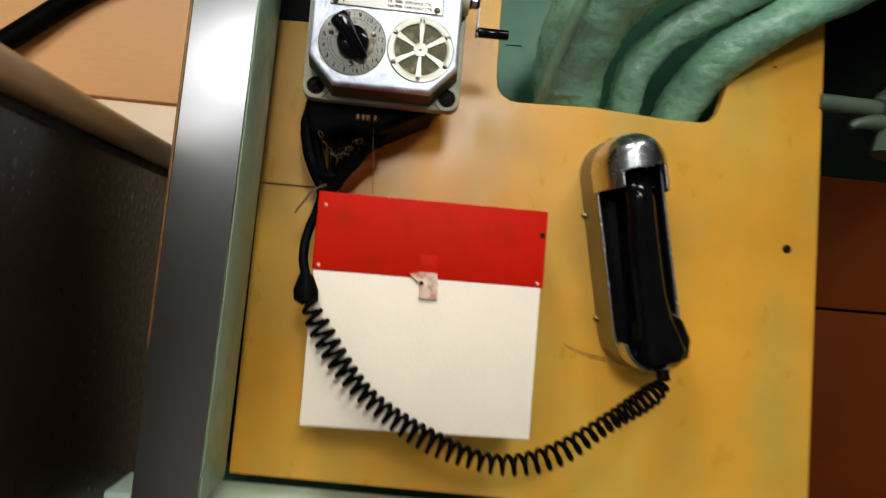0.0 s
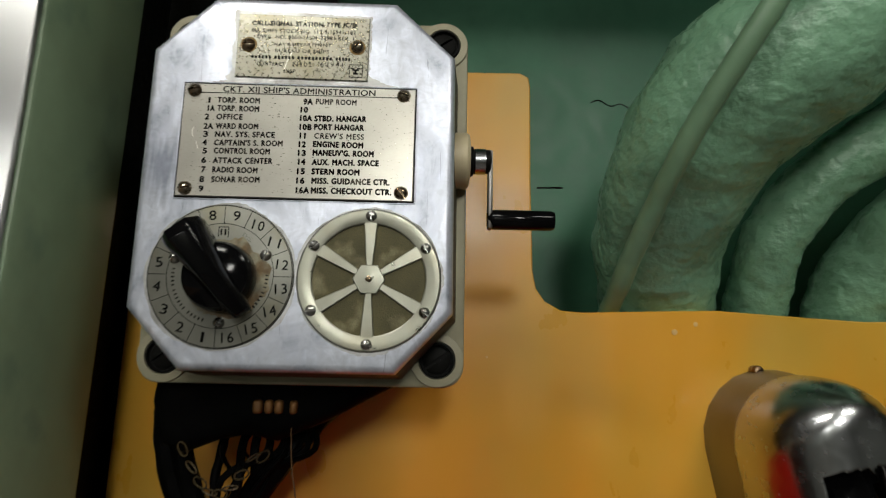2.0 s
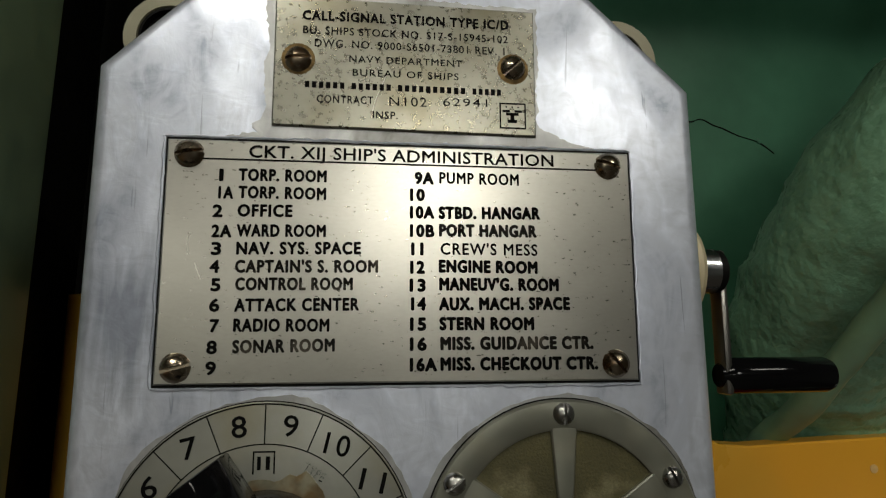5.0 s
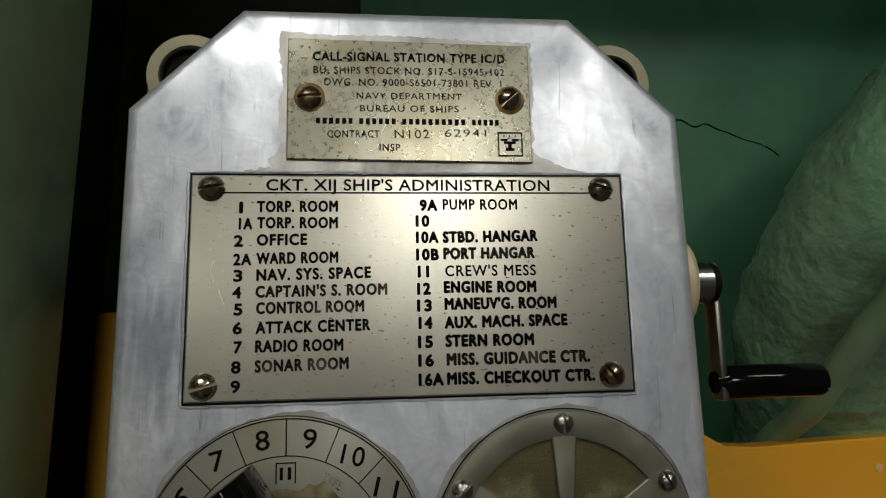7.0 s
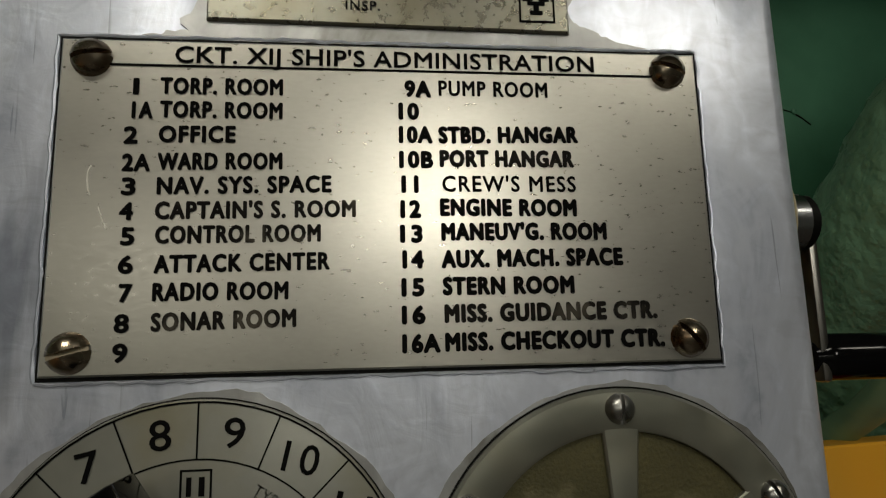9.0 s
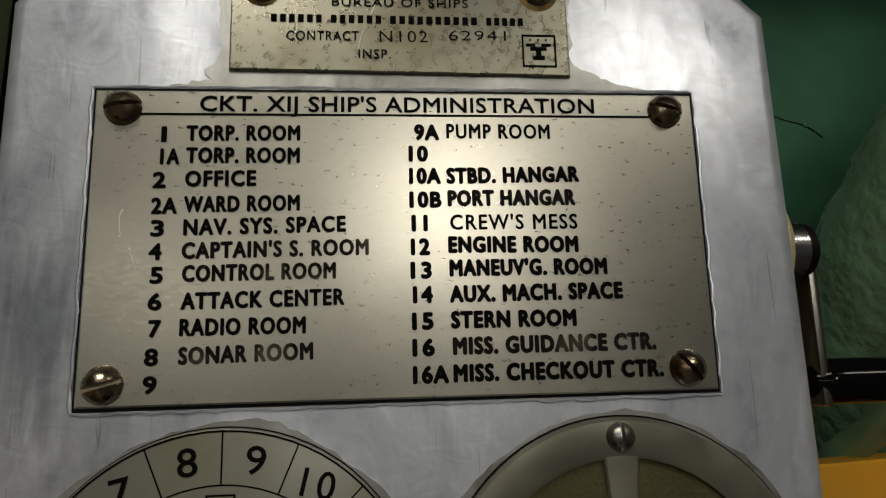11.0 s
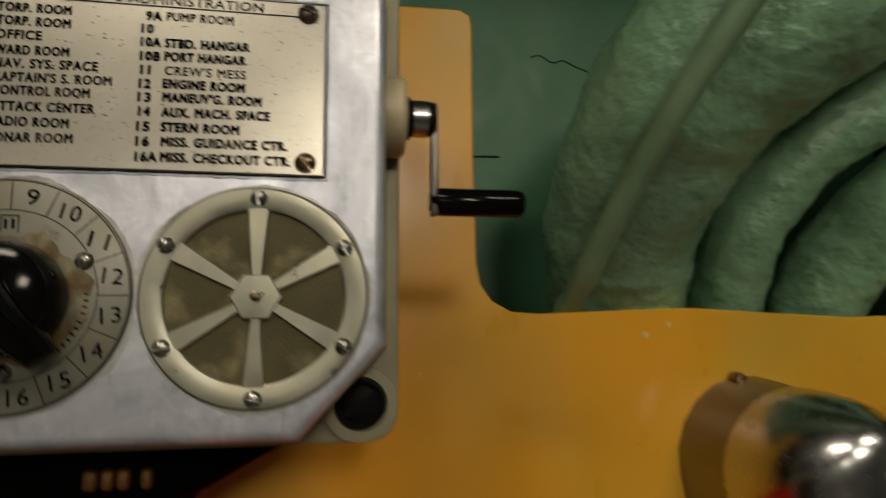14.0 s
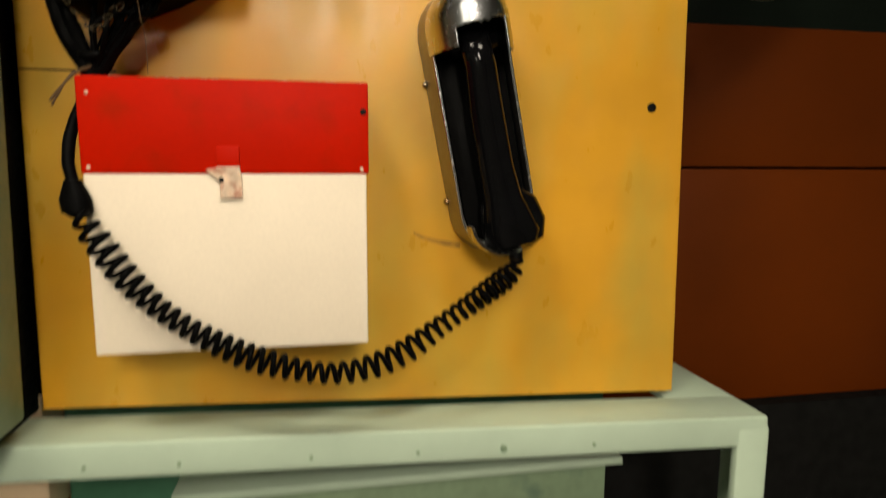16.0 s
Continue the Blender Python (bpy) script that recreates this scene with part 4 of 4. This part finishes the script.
# ---- red and cream file box ----
YR = -0.0885
file_box = thing("file_box", "cream metal file box with a red lid taped shut", "box")
part("body", box(-0.0835, 0.1375, YR + 0.0012, -0.001, 1.1440, 1.2925, 0.0016, 3), M_WHITE, file_box, "cream enamel body")
lid = part("lid", box(-0.0845, 0.1395, YR, -0.012, 1.2915, 1.3670, 0.0018, 3), M_RED, file_box, "glossy red lid")
part("back_edge", box(-0.080, 0.1300, -0.013, -0.001, 1.2915, 1.3715, 0.001), M_RED, lid)
latch = part("latch", box(0.0170, 0.0350, YR - 0.0022, YR + 0.001, 1.2940, 1.3140, 0.0008), M_RED, file_box, "red painted latch plate")
part("catch", box(0.0165, 0.0352, YR - 0.0028, YR + 0.001, 1.2955, 1.2975, 0.0006), M_TAPE, file_box, "chipped latch edge")
part("tape", prism([(0.0080, 1.2950), (0.0160, 1.2965), (0.0350, 1.2962), (0.0362, 1.2885), (0.0362, 1.2722), (0.0190, 1.2722), (0.0192, 1.2860)], YR - 0.0024, YR + 0.0005, 0.0003, 1), M_TAPE, file_box, "torn yellowed tape")
part("tape_hole", lathe([(0.0022, 0), (0.0018, 0.001), (0.0005, 0.0012)], facing(0.0205, YR - 0.0022, 1.2870), 10), M_BLACK, file_box)
for x, z in ((-0.0785, 1.2965), (0.1335, 1.2955), (-0.0765, 1.354)):
    part("rivet", lathe([(0.0018, 0), (0.0015, 0.0006), (0.0004, 0.0008)], facing(x, YR, z), 10), M_TAPE, lid)
for q in range(26):
    x = random.uniform(-0.06, 0.136) if q % 3 else random.uniform(0.05, 0.136)
    part("chip", box(x, x + random.uniform(0.0005, 0.0028), YR - 0.0002, YR + 0.0012, 1.3663, 1.3663 + random.uniform(0.0003, 0.0006), 0), M_CHIP, lid, "pale chip on the edge")
part("chip", lathe([(0.0028, 0), (0.0024, 0.0004), (0.0004, 0.0005)], facing(0.1352, YR, 1.3430), 9), M_BLACK, lid, "dark chip in the paint")

# ---- handset and cradle ----
AX, AW = Vector((0.188, 0, -0.982)).normalized(), Vector((0.982, 0, 0.188)).normalized()
ORG = Vector((0.2265, 0.0, 1.4655))


def hs(u, v, w):
    """A point on the cradle: u down its axis, v across, w out of the board."""
    return ORG + AX * u + AW * v + Vector((0, -w, 0))


def loft(sections, closed=True, caps=True):
    b = bmesh.new()
    rings = [[b.verts.new(p) for p in s] for s in sections]
    n = len(rings[0])
    for p, q in zip(rings, rings[1:]):
        for i in range(n if closed else n - 1):
            b.faces.new((p[i], p[(i + 1) % n], q[(i + 1) % n], q[i]))
    if caps:
        b.faces.new(rings[0][::-1])
        b.faces.new(rings[-1])
    return b


cradle = thing("handset_cradle", "chromed handset cradle with a domed hood, screwed to the board", "handset cradle")


def stadium(u0, u1, hw, w, n=10):
    """Outline of the cradle at the height w: straight flanks with round ends."""
    pts = []
    for i in range(n + 1):
        a = math.pi * i / n
        pts.append(hs(u0 + hw - hw * math.sin(a), -hw * math.cos(a), w))
    for i in range(n + 1):
        a = math.pi * i / n
        pts.append(hs(u1 - hw + hw * math.sin(a), hw * math.cos(a), w))
    return pts


wall_sections = [stadium(0.000, 0.258, 0.0405, 0.0), stadium(0.001, 0.257, 0.0402, 0.012), stadium(0.004, 0.252, 0.0385, 0.034), stadium(0.0055, 0.2505, 0.0372, 0.041),
                 stadium(0.0085, 0.247, 0.0348, 0.041), stadium(0.0095, 0.246, 0.0338, 0.036), stadium(0.0095, 0.246, 0.0338, 0.020)]
part("shell", loft(wall_sections), M_NICKEL, cradle, "chromed shell with rolled rim")
part("rim", tube([tuple(q) for q in stadium(0.0065, 0.2495, 0.0363, 0.0412, 20)] + [tuple(stadium(0.0065, 0.2495, 0.0363, 0.0412, 20)[0])], 0.0011, 8, 0), M_CHROME, cradle, "bright rolled rim")
part("pad", loft([stadium(0.010, 0.2455, 0.0333, 0.020), stadium(0.010, 0.2455, 0.0333, 0.030), stadium(0.013, 0.243, 0.031, 0.032)]), M_RUBBER, cradle, "black rubber pad")
# hood: a bullet-shaped cap with a notch for the handset's neck
bm = bmesh.new()
levels = [(0.034, 0.0386, 0.0030), (0.042, 0.0380, 0.0034), (0.049, 0.0370, 0.0040), (0.056, 0.0352, 0.0056), (0.062, 0.0326, 0.0082), (0.067, 0.0292, 0.0116), (0.0712, 0.0250, 0.0158),
          (0.0745, 0.0204, 0.0206), (0.0770, 0.0156, 0.0260), (0.0786, 0.0105, 0.0320), (0.0795, 0.0055, 0.0385), (0.0798, 0.0012, 0.0440)]
END, grid = 0.062, []
for w, hw, u0 in spline(levels, 5):
    w, u0 = 0.034 + (w - 0.034) * 1.15, 0.003 + (0.0386 - hw) * 0.55
    row = []
    for k in range(30):
        row.append((END + (u0 + hw - END) * k / 30, -hw))
    for k in range(49):
        a = math.pi * k / 48
        row.append((u0 + hw - hw * math.sin(a), -hw * math.cos(a)))
    for k in range(1, 31):
        row.append((u0 + hw + (END + 0.007 - u0 - hw) * k / 30, hw))
    grid.append([(bm.verts.new(hs(u, v, w)), u, v, w) for u, v in row])
for p, q in zip(grid, grid[1:]):
    for k in range(len(p) - 1):
        quad = (p[k], p[k + 1], q[k + 1], q[k])
        u, v, w = (sum(c[n] for c in quad) / 4 for n in (1, 2, 3))
        if -0.0205 < v < 0.0262 and w > 0.054 and u > 0.0450 + 10 * max(0, -v - 0.008) ** 2 - 0.0025 * (v > 0.01):
            continue
        bm.faces.new([c[0] for c in quad])
for k in range(len(grid[-1]) // 2 - 1):
    a, b, c, d = grid[-1][k], grid[-1][k + 1], grid[-1][-2 - k], grid[-1][-1 - k]
    if (a[1] + b[1]) / 2 < 0.0450:
        bm.faces.new((a[0], b[0], c[0], d[0]))
bmesh.ops.delete(bm, geom=[v for v in bm.verts if not v.link_faces], context="VERTS")
hood = part("hood", bm, M_CHROME, cradle, "polished chrome hood")
sol = hood.modifiers.new("thickness", "SOLIDIFY")
sol.thickness, sol.offset = 0.0018, -1
part("lower_lip", loft([[hs(0.222 + 0.034 * math.sin(a) * s + du, -0.034 * math.cos(a) * s, w) for a in [math.pi * i / 16 * 0.62 for i in range(17)]] for s, w, du in ((1.0, 0.036, 0.0), (1.02, 0.050, 0.0), (0.96, 0.060, 0.0), (0.88, 0.062, 0.0), (0.90, 0.05, 0.0), (0.9, 0.036, 0.0))], closed=False, caps=False), M_CHROME, cradle, "chromed lower lip")
for u, v in ((0.0825, -0.041), (0.199, -0.041), (0.0005, 0.0)):
    q = hs(u, v, 0.005)
    part("screw", lathe([(0.0034, -0.004), (0.0034, 0.001), (0.0026, 0.003), (0.0006, 0.0036)], facing(q.x, q.y, q.z), 14), M_SCREW, cradle)

handset = thing("telephone_handset", "glossy black bakelite handset resting in the chrome cradle", "handset")


def ring(u, v, w, rv, rw, n=28, power=0.92):
    pts = []
    for i in range(n):
        a = 2 * math.pi * i / n
        c, s = math.cos(a), math.sin(a)
        pts.append(hs(u, v + rv * math.copysign(abs(c) ** power, c), 0.93 * w + 0.93 * rw * math.copysign(abs(s) ** power, s)))
    return pts


part("handle", loft([ring(0.030, 0.0, 0.050, 0.011, 0.007), ring(0.036, 0.0, 0.053, 0.0145, 0.010), ring(0.044, 0.001, 0.056, 0.0160, 0.0125), ring(0.052, 0.0, 0.0605, 0.0150, 0.0135), ring(0.060, -0.001, 0.0645, 0.0145, 0.0142), ring(0.070, -0.001, 0.0672, 0.0143, 0.0148), ring(0.080, 0.0, 0.067, 0.0145, 0.0155),
                     ring(0.095, 0.0, 0.0645, 0.0150, 0.016), ring(0.12, 0.0, 0.061, 0.0162, 0.0165), ring(0.17, 0.001, 0.058, 0.0168, 0.0165), ring(0.20, 0.003, 0.057, 0.0185, 0.017), ring(0.222, 0.006, 0.055, 0.024, 0.020), ring(0.236, 0.008, 0.053, 0.027, 0.021), ring(0.247, 0.008, 0.052, 0.023, 0.018), ring(0.252, 0.008, 0.051, 0.014, 0.010)]), M_BAKELITE, handset)
part("earpiece", loft([ring(0.012, 0.0, 0.046, 0.020, 0.010), ring(0.018, 0.0, 0.046, 0.029, 0.016), ring(0.04, 0.0, 0.046, 0.0315, 0.017), ring(0.062, 0.0, 0.046, 0.029, 0.015), ring(0.068, 0.0, 0.045, 0.02, 0.009)]), M_BAKELITE, handset)
part("mouthpiece", loft([ring(0.196, 0.008, 0.046, 0.019, 0.010), ring(0.206, 0.010, 0.046, 0.028, 0.018), ring(0.228, 0.012, 0.046, 0.0325, 0.020), ring(0.246, 0.011, 0.046, 0.029, 0.018), ring(0.254, 0.010, 0.045, 0.018, 0.010)]), M_BAKELITE, handset)
part("strain_relief", tube([tuple(hs(0.250, 0.008, 0.052)), tuple(hs(0.256, 0.007, 0.053)), tuple(hs(0.262, 0.005, 0.055))], 0.0065, 14, 6), M_RUBBER, handset)

# ---- coiled cord ----
cord = thing("coiled_cord", "black coiled telephone cord hanging in a loop across the box", "telephone cord")
a0, a1 = hs(0.258, 0.006, 0.055), hs(0.272, -0.003, 0.061)
way = spline([tuple(a0), tuple(a1), (0.2125, -0.085, 1.163), (0.160, -0.098, 1.1335), (0.111, -0.103, 1.1235), (0.0645, -0.104, 1.1325), (0.0205, -0.104, 1.151), (-0.0215, -0.104, 1.179), (-0.053, -0.103, 1.2125), (-0.079, -0.10, 1.2520), (-0.086, -0.098, 1.264)], 40)
pts = []
fr = frames_along(way)
lens = [0.0]
for p, q in zip(fr, fr[1:]):
    lens.append(lens[-1] + (q[0] - p[0]).length)
TURNS, N = 47, 47 * 16
for i in range(N + 1):
    d = lens[-1] * i / N
    k = min(max(int(np.searchsorted(lens, d)) - 1, 0), len(fr) - 2)
    g = (d - lens[k]) / max(1e-9, lens[k + 1] - lens[k])
    q, u, w = fr[k][0].lerp(fr[k + 1][0], g), fr[k][1].lerp(fr[k + 1][1], g), fr[k][2].lerp(fr[k + 1][2], g)
    s = i / N
    a = 2 * math.pi * (TURNS * s + 0.6 * math.sin(s * 9) + 0.9 * math.sin(s * 4.1))
    r = 0.0094 * (0.92 + 0.12 * math.sin(s * 23)) * min(1, 0.45 + s * 9, 0.6 + (1 - s) * 9)
    pts.append(tuple(q + u * math.cos(a) * r + w * math.sin(a) * r))
part("coil", tube(pts, 0.0023, 8, 0), M_RUBBER, cord)
part("plug", loft([[Vector((-0.0865 + dx + rx * math.cos(a), -0.094 + ry * math.sin(a), z)) for a in [2 * math.pi * i / 16 for i in range(16)]] for dx, rx, ry, z in ((0.001, 0.006, 0.006, 1.258), (0.0, 0.0115, 0.009, 1.262), (-0.001, 0.0118, 0.009, 1.272), (-0.0015, 0.0085, 0.007, 1.281), (-0.002, 0.0062, 0.006, 1.287))]), M_RUBBER, cord, "moulded rubber plug")
part("bare_lead", tube([(-0.0885, -0.094, 1.284), (-0.094, -0.085, 1.303), (-0.0935, -0.075, 1.325), (-0.088, -0.062, 1.350), (-0.084, -0.052, 1.374)], 0.0046, 12, 8, 0.0004, 80), M_RUBBER, cord, "straight black lead")

# ---- beside the post: cabinet and cable ----
cabinet = thing("metal_cabinet", "brown metal cabinet, its shade painted in, with a rolled top edge", "cabinet")
part("body", box(-0.80, -0.262, -0.42, 0.08, 0.0, 1.379, 0.004), M_CABINET_SHADED, cabinet)
part("top", box(-0.80, -0.256, -0.425, 0.085, 1.3875, 1.416, 0.009, 4), M_CAB_RIM_LIT, cabinet, "brown rolled rim with the light on it painted in")
part("groove", box(-0.79, -0.264, -0.41, 0.075, 1.3785, 1.388, 0), M_BLACK, cabinet)
tagged(finish("power_cable", tube([(-0.60, 0.03, 1.40), (-0.55, 0.05, 1.455), (-0.50, 0.07, 1.512), (-0.455, 0.08, 1.558), (-0.405, 0.085, 1.603), (-0.34, 0.09, 1.645), (-0.30, 0.085, 1.70)], 0.0125, 14, 8), M_RUBBER), "thick black cable against the orange panel", "cable")

# ---- beyond the board: valve and pipe, their shade put into the paint ----
valve = thing("valve", "green painted valve and pipe, their shade put into the paint", "valve")
part("stub", tube([(0.475, 0.004, 1.5370), (0.51, 0.002, 1.5365), (0.548, 0.0, 1.535)], 0.0105, 16, 4, 0.0008, 60), M_VALVE_SHADED, valve)
part("body", tube([(0.548, 0.0, 1.528, 0.020), (0.562, 0.0, 1.532, 0.026), (0.580, 0.0, 1.546, 0.0262), (0.612, 0.0, 1.578, 0.0255), (0.66, 0.0, 1.622, 0.026), (0.72, 0.0, 1.68, 0.026)], None, 22, 6, 0.0012, 50), M_VALVE_SHADED, valve)
part("bonnet", lathe([(0.013, -0.022), (0.0185, -0.021), (0.0185, -0.002), (0.0175, 0.002), (0.0175, 0.018), (0.020, 0.020), (0.0205, 0.034), (0.015, 0.037)], Matrix.Translation((0.564, -0.004, 1.500)) @ pose(0, 0, 0, 0, 14, 0), 8), M_VALVE_SHADED, valve, "hexagonal bonnet nut")
part("lever", tube([(0.556, -0.004, 1.518, 0.010), (0.536, -0.006, 1.517, 0.0085), (0.517, -0.006, 1.513, 0.0062), (0.511, -0.006, 1.508, 0.004)], None, 12, 5, 0.0008, 80), M_VALVE_SHADED, valve)

# Black block standing for the board's shadow on the panel behind.
tagged(finish("bracket", box(0.492, 0.512, 0.06, 0.13, 1.42, 1.53, 0.004), M_BLACK), "black block in place of the board's cast shadow", "bracket")
